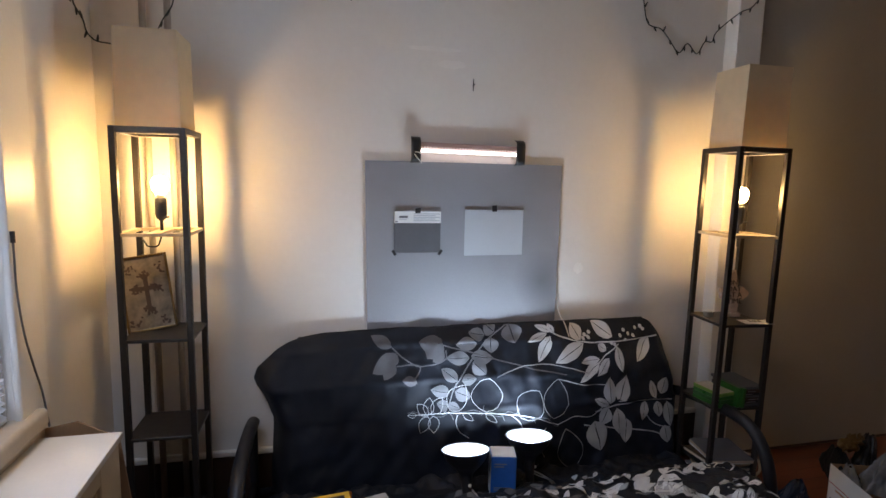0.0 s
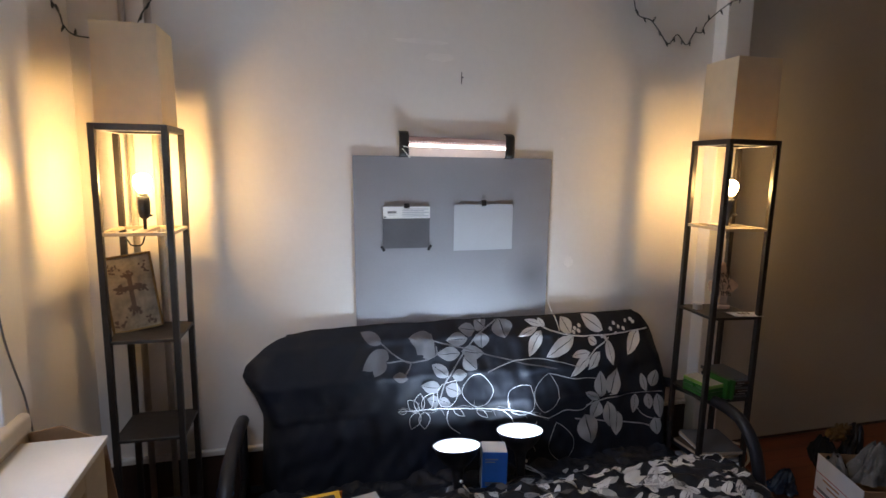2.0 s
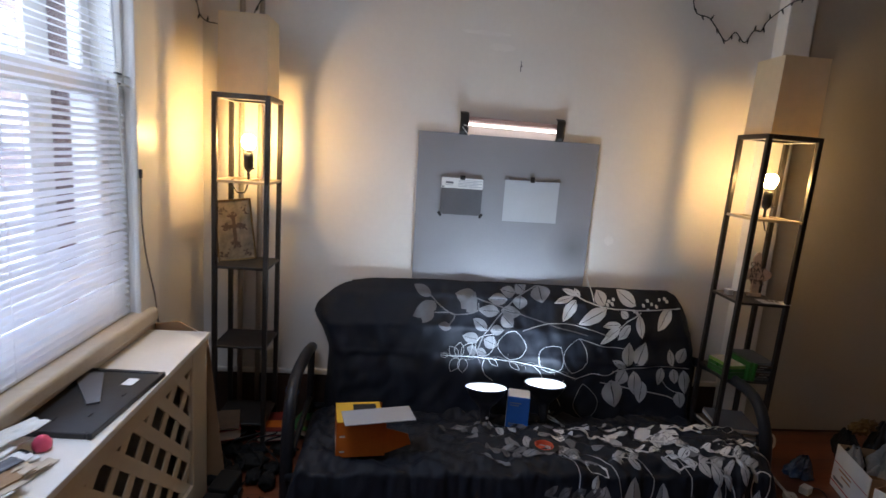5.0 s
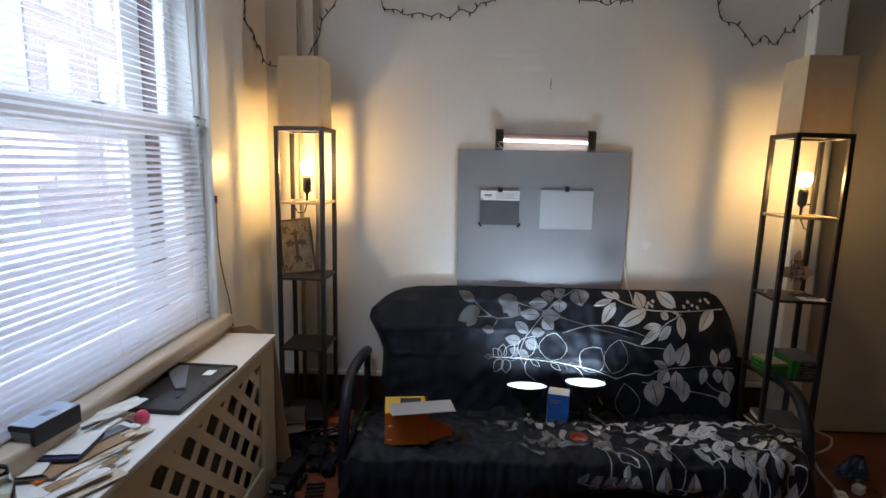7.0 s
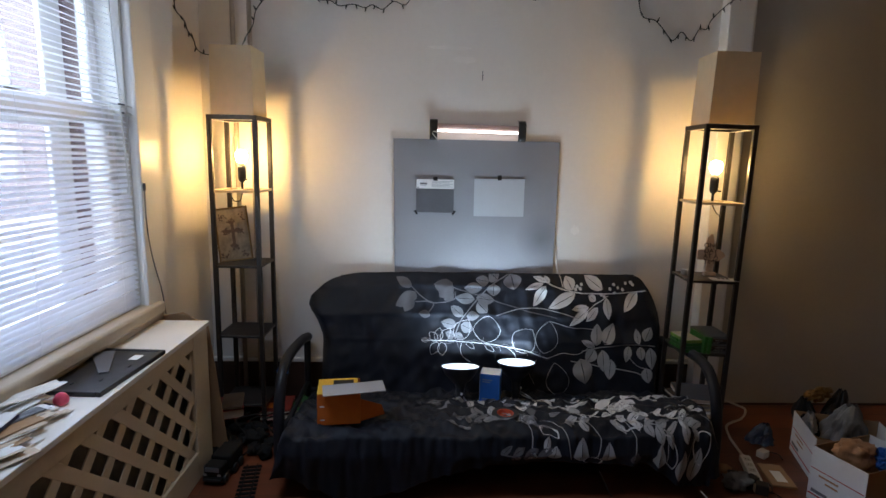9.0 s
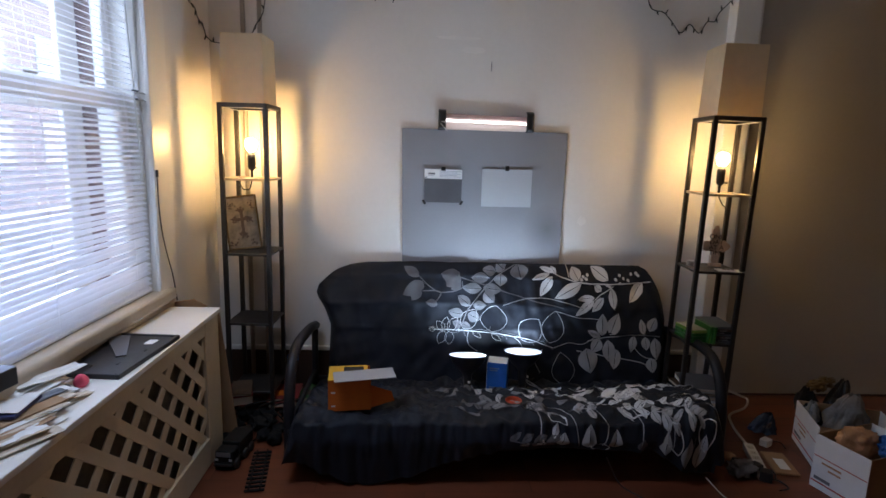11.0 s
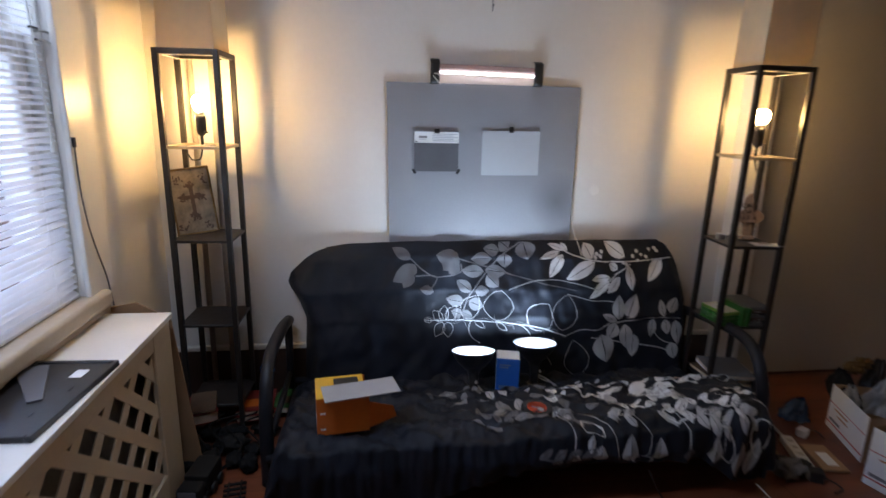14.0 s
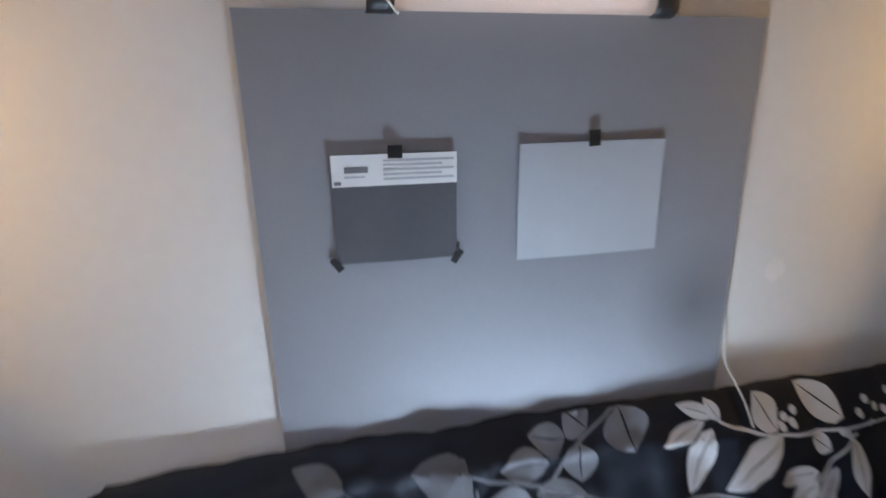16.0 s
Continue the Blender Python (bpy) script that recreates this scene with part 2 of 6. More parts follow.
def thing(name, place, label, category, rz=0.0, group="", lean=(0.0, 0.0)):
    ob = new(name)
    ob.empty_display_size = 0.05
    ob.matrix_world = pose(*place, lean[0], lean[1], rz)
    return tagged(ob, label, category, group)


def structure(name, bm, material, label, parent=None, smooth=False):
    return tagged(link(name, bm, material, parent, smooth), label, name.split("_")[0], kind="structure")


def box(bm, a, b, bevel=0.0, seg=1, m=None):
    """A box between two corners, with its edges rounded."""
    lo = [min(p, q) for p, q in zip(a, b)]
    hi = [max(p, q) for p, q in zip(a, b)]
    r = bmesh.ops.create_cube(bm, size=1.0)
    vs = r["verts"]
    for v in vs:
        v.co = Vector([l + (c + 0.5) * (h - l) for c, l, h in zip(v.co, lo, hi)])
    if bevel:
        es = {e for v in vs for e in v.link_edges}
        r = bmesh.ops.bevel(bm, geom=list(es), offset=bevel, segments=seg, affect="EDGES", profile=0.5)
        vs = list({v for f in r["faces"] for v in f.verts} | {v for v in vs if v.is_valid})
    if m:
        bmesh.ops.transform(bm, matrix=m, verts=vs)
    return bm


def one(a, b, bevel=0.0, seg=1, m=None):
    return box(bmesh.new(), a, b, bevel, seg, m)


def tube(bm, pts, r, seg=8, flat=1.0, closed_ends=True):
    """A round bar along a line of points; r may be a number or a list."""
    pts = [Vector(p) for p in pts]
    rs = r if isinstance(r, (list, tuple)) else [r] * len(pts)
    rings, up = [], None
    for i, p in enumerate(pts):
        d = (pts[min(i + 1, len(pts) - 1)] - pts[max(i - 1, 0)]).normalized()
        if up is None:
            up = Vector((0, 0, 1)) if abs(d.z) < 0.9 else Vector((1, 0, 0))
        s = d.cross(up).normalized()
        up = s.cross(d).normalized()
        rings.append([bm.verts.new(p + s * math.cos(2 * math.pi * k / seg) * rs[i] * flat + up * math.sin(2 * math.pi * k / seg) * rs[i]) for k in range(seg)])
    for a, b in zip(rings, rings[1:]):
        for k in range(seg):
            bm.faces.new((a[k], a[(k + 1) % seg], b[(k + 1) % seg], b[k]))
    if closed_ends:
        bm.faces.new(rings[0][::-1])
        bm.faces.new(rings[-1])
    return bm


def curve(pts, n=6):
    """A smooth line through points (Catmull-Rom)."""
    p = [Vector(q) for q in pts]
    p = [2 * p[0] - p[1]] + p + [2 * p[-1] - p[-2]]
    out = []
    for i in range(1, len(p) - 2):
        for k in range(n):
            t = k / n
            out.append(0.5 * ((2 * p[i]) + (p[i + 1] - p[i - 1]) * t + (2 * p[i - 1] - 5 * p[i] + 4 * p[i + 1] - p[i + 2]) * t * t
                              + (3 * p[i] - p[i - 1] - 3 * p[i + 1] + p[i + 2]) * t ** 3))
    return out + [p[-2]]


def lathe(bm, profile, seg=24, m=None):
    """A turned form from (radius, height) pairs."""
    rings = []
    for r, z in profile:
        rings.append([bm.verts.new((r * math.cos(2 * math.pi * k / seg), r * math.sin(2 * math.pi * k / seg), z)) for k in range(seg)] if r > 1e-6 else [bm.verts.new((0, 0, z))])
    for a, b in zip(rings, rings[1:]):
        for k in range(seg):
            j = (k + 1) % seg
            if len(a) == 1 and len(b) > 1:
                bm.faces.new((a[0], b[j], b[k]))
            elif len(b) == 1 and len(a) > 1:
                bm.faces.new((a[k], a[j], b[0]))
            elif len(a) > 1:
                bm.faces.new((a[k], a[j], b[j], b[k]))
    if m:
        bmesh.ops.transform(bm, matrix=m, verts=[v for ring in rings for v in ring])
    return bm


def sheet(bm, f, nu, nv):
    """A grid surface from f(u, v), u and v from 0 to 1."""
    g = [[bm.verts.new(f(i / nu, j / nv)) for j in range(nv + 1)] for i in range(nu + 1)]
    for i in range(nu):
        for j in range(nv):
            bm.faces.new((g[i][j], g[i + 1][j], g[i + 1][j + 1], g[i][j + 1]))
    return bm


def slab(bm, outline, depth):
    """A flat outline (x, y pairs) made thick in z."""
    low = [bm.verts.new((x, y, 0)) for x, y in outline]
    top = [bm.verts.new((x, y, depth)) for x, y in outline]
    n = len(outline)
    bm.faces.new(low[::-1])
    bm.faces.new(top)
    for i in range(n):
        bm.faces.new((low[i], low[(i + 1) % n], top[(i + 1) % n], top[i]))
    return bm


def moved(bm, m):
    bmesh.ops.transform(bm, matrix=m, verts=bm.verts)
    return bm


def lump(bm, centre, size, rough=0.25, seed=0.0, sub=3, freq=3.0):
    """A crumpled, uneven lump."""
    r = bmesh.ops.create_icosphere(bm, subdivisions=sub, radius=1.0)
    for v in r["verts"]:
        d = v.co.normalized()
        k = 1 + rough * noise.noise(d * freq + Vector((seed, seed * 0.7, 3.1))) + rough * 0.5 * noise.noise(d * freq * 2.7 + Vector((seed, 9, 1)))
        v.co = Vector(centre) + Vector([a * b * k for a, b in zip(d, size)])
    return bm


def crumple(size, seed, rough=0.3, freq=2.2):
    """A crushed film or paper ball with sharp ridges and hollows."""
    bm = bmesh.new()
    r = bmesh.ops.create_icosphere(bm, subdivisions=4, radius=1.0)
    for v in r["verts"]:
        d = v.co.normalized()
        o = Vector((seed, seed * 0.7, 3.1))
        k = 1 + rough * noise.noise(d * freq + o)
        k -= rough * 1.1 * abs(noise.noise(d * freq * 1.7 + o * 1.3)) + rough * 0.6 * abs(noise.noise(d * freq * 4.1 + o * 0.4))
        v.co = Vector([a * b * k for a, b in zip(d, size)])
    return bm


def film_bag(size, seed):
    """A slumped bag of thin film, gathered towards its top in uneven pleats."""
    bm = bmesh.new()

    def f(u, v):
        c, s = math.cos(2 * math.pi * u), math.sin(2 * math.pi * u)
        r = (1 - 0.92 * v) ** 0.55 * (0.85 + 0.45 * noise.noise((c * 1.6, s * 1.6, v * 1.4 + seed)) - 0.30 * abs(noise.noise((c * 5, s * 5, v * 1.8 + seed))) - 0.14 * abs(noise.noise((c * 11, s * 11, v * 5 + seed))))
        return Vector((size[0] * r * c + 0.25 * size[0] * v * v, size[1] * r * s, size[2] * (1.3 * v - 0.6 + 0.2 * noise.noise((c * 2, s * 2, seed)))))
    sheet(bm, f, 72, 26)
    bmesh.ops.remove_doubles(bm, verts=bm.verts, dist=0.0004)
    return bm


def interp(x, xs, ys):
    return float(np.interp(x, xs, ys))


# ---- the room ----
LEFT, BACK, RIGHT, FRONT, TOP = -0.71, 2.42, 4.6, -3.0, 2.75
WY0, WY1, WZ0, WZ1 = 0.42, 1.70, 0.75, 2.45      # the window's opening

structure("floor", one((LEFT - 0.2, FRONT - 0.2, -0.1), (RIGHT + 0.2, BACK + 0.2, 0)), "floor", "worn red-brown wooden board floor of the living room")
structure("ceiling", one((LEFT - 0.2, FRONT - 0.2, TOP), (RIGHT + 0.2, BACK + 0.2, TOP + 0.15)), "ceiling", "plain off-white plaster ceiling of the room")


structure("wall_back", one((LEFT - 0.2, BACK, 0), (2.19, BACK + 0.2, TOP)), "wall", "white plastered wall behind the black futon")
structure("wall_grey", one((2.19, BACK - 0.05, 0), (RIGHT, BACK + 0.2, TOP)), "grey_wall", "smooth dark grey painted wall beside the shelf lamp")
bm = bmesh.new()
box(bm, (LEFT - 0.2, FRONT, 0), (LEFT, WY0, TOP))
box(bm, (LEFT - 0.2, WY1, 0), (LEFT, BACK, TOP))
box(bm, (LEFT - 0.2, WY0, 0), (LEFT, WY1, WZ0 - 0.05))
box(bm, (LEFT - 0.2, WY0, WZ1), (LEFT, WY1, TOP))
structure("wall_left", bm, "wall", "white plastered wall with the blind-covered window")
structure("wall_right", one((RIGHT, FRONT, 0), (RIGHT + 0.2, BACK, TOP)), "wall", "plain white plastered wall closing the room")
structure("wall_front", one((LEFT - 0.2, FRONT - 0.2, 0), (RIGHT + 0.2, FRONT, TOP)), "wall", "plain white plastered wall closing the room")

bm = bmesh.new()
box(bm, (LEFT, BACK - 0.018, 0), (2.05, BACK, 0.235), 0.004)
structure("baseboard", bm, "base", "dark brown wooden baseboard along the white wall")
bm = bmesh.new()
box(bm, (LEFT, BACK - 0.024, 0.235), (2.05, BACK, 0.262), 0.007, 2)
structure("baseboard_cap", bm, "trim", "white painted moulding on the baseboard")
bm = bmesh.new()
box(bm, (LEFT, 1.80, 0), (LEFT + 0.016, BACK - 0.024, 0.235), 0.004)
structure("baseboard_left", bm, "base", "dark brown wooden baseboard under the window wall")

# old filler smears on the wall
for k, (x, z, w, h) in enumerate(((0.60, 1.985, 0.24, 0.02), (0.68, 1.925, 0.13, 0.035), (1.33, 1.02, 0.05, 0.05), (1.27, 1.60, 0.02, 0.015))):
    bm = bmesh.new()
    n = 18
    ring = [(w * 0.5 * math.cos(6.283 * i / n) * (1 + 0.25 * noise.noise((i * 0.7, k, 1))), h * 0.5 * math.sin(6.283 * i / n) * (1 + 0.5 * noise.noise((i * 0.9, k, 5)))) for i in range(n)]
    slab(bm, ring, 0.0012)
    structure("trim_filler", moved(bm, pose(x, BACK, z, 90, 0, 0)), "filler", "thin smear of white filler on the plaster wall")

# boxed white post between the white and the grey wall
bm = bmesh.new()
box(bm, (2.05, 2.335, 0), (2.19, BACK, TOP), 0.006, 2)
box(bm, (2.19, 2.35, 0), (2.205, 2.372, TOP), 0.005, 2)
structure("trim_post", bm, "trim", "white painted wooden casing post in the corner")
bm = bmesh.new()
box(bm, (2.206, BACK - 0.062, 0), (RIGHT, BACK - 0.05, 0.012), 0.003)
structure("trim_grey", bm, "base", "thin dark strip along the foot of the grey wall")

for x in (-0.525, -0.439):
    bm = bmesh.new()
    tube(bm, [(x, BACK - 0.032, 0), (x, BACK - 0.032, TOP)], 0.0125, 12)
    tagged(link("heating_pipe", bm, "pipe", smooth=True), "thin taupe painted heating pipe running up the wall", "pipe", "heating pipes", "structure")

# ---- the window ----
win = tagged(new("window_1"), "white sash window behind closed venetian blind", "window", kind="structure")
GX = LEFT - 0.12


def frame_bar(name, a, b, bevel=0.006, parent=win, material="trim"):
    return part(name, one(a, b, bevel), material, parent)


frame_bar("window_frame", (LEFT - 0.19, WY0, WZ0), (LEFT - 0.02, WY0 + 0.04, WZ1))
frame_bar("window_frame", (LEFT - 0.19, WY1 - 0.013, WZ0), (LEFT - 0.02, WY1, WZ1), 0.003)
frame_bar("window_frame", (LEFT - 0.19, WY0 + 0.04, WZ1 - 0.04), (LEFT - 0.02, WY1 - 0.013, WZ1))
for z0, z1, x in ((WZ0 + 0.01, 1.58, GX + 0.035), (1.53, WZ1 - 0.04, GX - 0.015)):
    y0, y1 = WY0 + 0.042, WY1 - 0.015
    sash = frame_bar("sash", (x - 0.02, y0, z0), (x + 0.02, y0 + 0.055, z1))
    for a, b in (((x - 0.02, y1 - 0.055, z0), (x + 0.02, y1, z1)), ((x - 0.019, y0 + 0.055, z0), (x + 0.019, y1 - 0.055, z0 + 0.055)),
                 ((x - 0.019, y0 + 0.055, z1 - 0.068), (x + 0.019, y1 - 0.055, z1))):
        part("sash_bar", one(a, b, 0.005), "trim", sash)
    pane = part("pane", one((x - 0.003, y0 + 0.05, z0 + 0.05), (x + 0.003, y1 - 0.05, z1 - 0.063)), "pane", sash, "clear glass pane")
    pane.visible_shadow = False
latch = bmesh.new()
box(latch, (GX + 0.025, 1.14, 1.58), (GX + 0.045, 1.185, 1.59), 0.003)
part("latch", latch, "iron", win, "dull metal sash latch")

bm = bmesh.new()
box(bm, (LEFT, WY1 - 0.01, WZ0 - 0.01), (LEFT + 0.02, WY1 + 0.158, WZ1 + 0.1), 0.006, 2)
box(bm, (LEFT, WY0 - 0.095, WZ0 - 0.01), (LEFT + 0.02, WY0 + 0.01, WZ1 + 0.1), 0.006, 2)
box(bm, (LEFT, WY0 + 0.01, WZ1 - 0.01), (LEFT + 0.019, WY1 - 0.01, WZ1 + 0.1), 0.006, 2)
structure("trim_window", bm, "trim", "white painted wooden casing round the window")
bm = bmesh.new()
box(bm, (LEFT - 0.19, WY0 - 0.15, WZ0 - 0.048), (LEFT + 0.045, WY1 + 0.085, WZ0 + 0.008), 0.014, 4)
structure("sill", bm, "sill", "thick rounded cream-painted window sill")
bm = bmesh.new()
box(bm, (LEFT + 0.001, WY0 - 0.1, WZ0 - 0.10), (LEFT + 0.018, WY1 + 0.12, WZ0 - 0.05), 0.005)
structure("trim_apron", bm, "sill", "cream-painted apron board under the window sill")

# deep outer reveal of dark brick with the storm window's white frame
bm = bmesh.new()
box(bm, (LEFT - 0.262, WY1 + 0.001, -0.87), (LEFT - 0.201, BACK + 0.2, TOP + 0.15))
box(bm, (LEFT - 0.262, FRONT - 0.2, -0.87), (LEFT - 0.201, WY0 - 0.001, TOP + 0.15))
box(bm, (LEFT - 0.262, WY0 - 0.001, WZ1 + 0.001), (LEFT - 0.201, WY1 + 0.001, TOP + 0.15))
box(bm, (LEFT - 0.262, WY0 - 0.001, -0.87), (LEFT - 0.201, WY1 + 0.001, WZ0 - 0.052))
structure("wall_outer", bm, "dark_brick", "dark red brick outer face of the window wall")
for a, b in (((LEFT - 0.275, WY1 - 0.125, WZ0 - 0.05), (LEFT - 0.255, WY1 - 0.002, WZ1)), ((LEFT - 0.275, WY0 + 0.002, WZ0 - 0.05), (LEFT - 0.255, WY0 + 0.06, WZ1)),
             ((LEFT - 0.274, WY0 + 0.06, 1.50), (LEFT - 0.256, WY1 - 0.125, 1.55))):
    frame_bar("storm_frame", a, b, 0.003)

blind = thing("venetian_blind", (LEFT - 0.024, 0, WZ0), "white vinyl venetian blind lowered over the window", "blind")
by0, by1 = WY0 + 0.046, WY1 - 0.018
TILT = radians(24)


def blind_set(z):
    """How far the blind hangs back into the opening at a height over the sill."""
    return -0.045 * interp(z, [0.70, 1.05, 1.7], [0, 0.55, 1])


slat = bmesh.new()
sheet(slat, lambda u, v: (math.cos(TILT) * (v - 0.5) * 0.025, by0 + u * (by1 - by0),
                          -math.sin(TILT) * (v - 0.5) * 0.025 + 0.0022 * (1 - (2 * v - 1) ** 2)), 6, 4)
first = part("slat", slat, "slat", blind, smooth=True)
first.location = (0, 0, 0.03)
n_slats = 78
for i in range(1, n_slats):
    z = 0.03 + i * 0.0212
    s = new("slat", first.data)
    s.parent = blind
    s.location = (blind_set(z) + 0.0008 * math.sin(i * 1.7), 0, z)
    s.rotation_euler = (0.0012 * math.sin(i * 2.3), 0.05 * math.sin(i * 0.9), 0)
part("bottom_rail", one((-0.012, by0, 0.012), (0.012, by1, 0.024), 0.004, 2), "slat", blind)
top = 0.03 + n_slats * 0.0212
part("head_rail", one((-0.065, by0, top), (-0.025, by1, top + 0.035), 0.003), "slat", blind)
for y in (by0 + 0.12, (by0 + by1) / 2, by1 - 0.12):
    bm = bmesh.new()
    for dx in (-0.0135, 0.0135):
        tube(bm, [(dx + blind_set(z), y, z) for z in (0.014, 0.35, 0.70, 0.88, 1.05, 1.35, 1.69)], 0.0007, 5)
    part("ladder_cord", bm, "slat", blind)
bm = bmesh.new()
tube(bm, [(-0.02, by1 - 0.05, 1.68), (0.002, by1 - 0.05, 1.05), (0.024, by1 - 0.05, 0.52)], 0.0035, 8)
lathe(bm, [(0.0035, 0), (0.007, -0.01), (0.008, -0.035), (0.0, -0.04)], 10, pose(0.024, by1 - 0.05, 0.52))
part("tilt_wand", bm, "white_plastic", blind)
for z, y in ((0.832, by1 - 0.055), (0.800, by1 - 0.040)):
    part("clip", one((0.004, y, z), (0.016, y + 0.036, z + 0.006), 0.002), "black_plastic", blind, "small black clip")
bm = bmesh.new()
for z, y in ((0.826, by1 - 0.008), (0.800, by1 - 0.022)):
    tube(bm, curve([(0.006, y - 0.02, z), (0.016, y, z + 0.004), (0.024, y + 0.018, z + 0.001), (0.030, y + 0.024, z - 0.006)]), [0.004] * 17 + [0.006] * 2, 8)
part("hook", bm, "cord", blind, "cream-coloured holding hooks", True)

# wire on the window wall
bm = bmesh.new()
tube(bm, curve([(LEFT + 0.026, 1.70, 1.25), (LEFT + 0.028, 1.695, 1.12), (LEFT + 0.03, 1.71, 1.0), (LEFT + 0.03, 1.745, 0.9), (LEFT + 0.028, 1.79, 0.8), (LEFT + 0.035, 1.80, 0.69)]), 0.0028, 6)
wire = tagged(link("hanging_wire", bm, "grey_cord", smooth=True), "thin grey wire hanging on the window casing", "wire")
bm = bmesh.new()
tube(bm, [(LEFT + 0.026, 1.70, 1.245), (LEFT + 0.026, 1.70, 1.275)], 0.006, 8)
part("plug", bm, "black_plastic", wire, "small black plug")

# ---- outside ----
structure("ground", one((-80, -60, -1.1), (LEFT - 0.2, 90, -1.0)), "asphalt", "worn grey concrete street outside the window")
structure("pavement", one((-7.0, -60, -1.0), (LEFT - 0.2, 90, -0.87), 0.02), "concrete", "pale concrete pavement outside the window")
structure("pavement_far", one((-13.0, -60, -1.0), (-10.5, 90, -0.87), 0.02), "concrete", "pale concrete pavement across the street")
for k, (y0, y1, h, m, lab) in enumerate(((-8, 9, 9.5, "facade", "pale pink brick row house across the street"),
                                         (9.05, 16.5, 8.2, "facade2", "pale rendered row house across the street"),
                                         (16.55, 34, 10.2, "facade", "pink brick row house across the street"))):
    house = thing("row_house", (-13, y0, -0.87), lab, "house", group="houses across the street")
    part("wall", one((-6, 0, 0), (0, y1 - y0, h), 0.02), m, house)
    part("roof", one((-6, -0.02, h), (0.3, y1 - y0 + 0.02, h + 0.35), 0.05), "facade2", house)
    n = int((y1 - y0) / 2.4)
    for i in range(n):
        for z in (1.3, 4.3, 7.0):
            if z + 1.7 > h:
                continue
            y = (i + 0.5) * (y1 - y0) / n
            w = part("window", one((-0.05, y - 0.5, z), (0.03, y + 0.5, z + 1.6)), "facade2", house)
            part("pane", one((0.03, y - 0.42, z + 0.08), (0.036, y + 0.42, z + 0.76)), "facade_glass", w)
            part("pane", one((0.03, y - 0.42, z + 0.84), (0.036, y + 0.42, z + 1.52)), "facade_glass", w)
sign = thing("street_sign", (-6.2, 7.75, -1.0), "red octagonal street sign on a grey post", "sign", rz=-38)
bm = bmesh.new()
slab(bm, [(0.46 * math.cos(math.pi / 8 + k * math.pi / 4), 0.46 * math.sin(math.pi / 8 + k * math.pi / 4)) for k in range(8)], 0.006)
part("plate", moved(bm, pose(0, 0, 2.45, 90, 0, 90)), "glare_red", sign)
for k in range(4):
    part("bar", one((0.008, -0.30 + k * 0.16, 2.35), (0.012, -0.19 + k * 0.16, 2.56), 0.003), "sign_white", sign, "white lettering bar")
bm = bmesh.new()
tube(bm, [(-0.03, 0, 0), (-0.03, 0, 2.9)], 0.03, 8)
part("post", bm, "concrete", sign)

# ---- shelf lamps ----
LAMP_EYE = 1.435    # the camera's first eye height, kept in place when a lamp is scaled


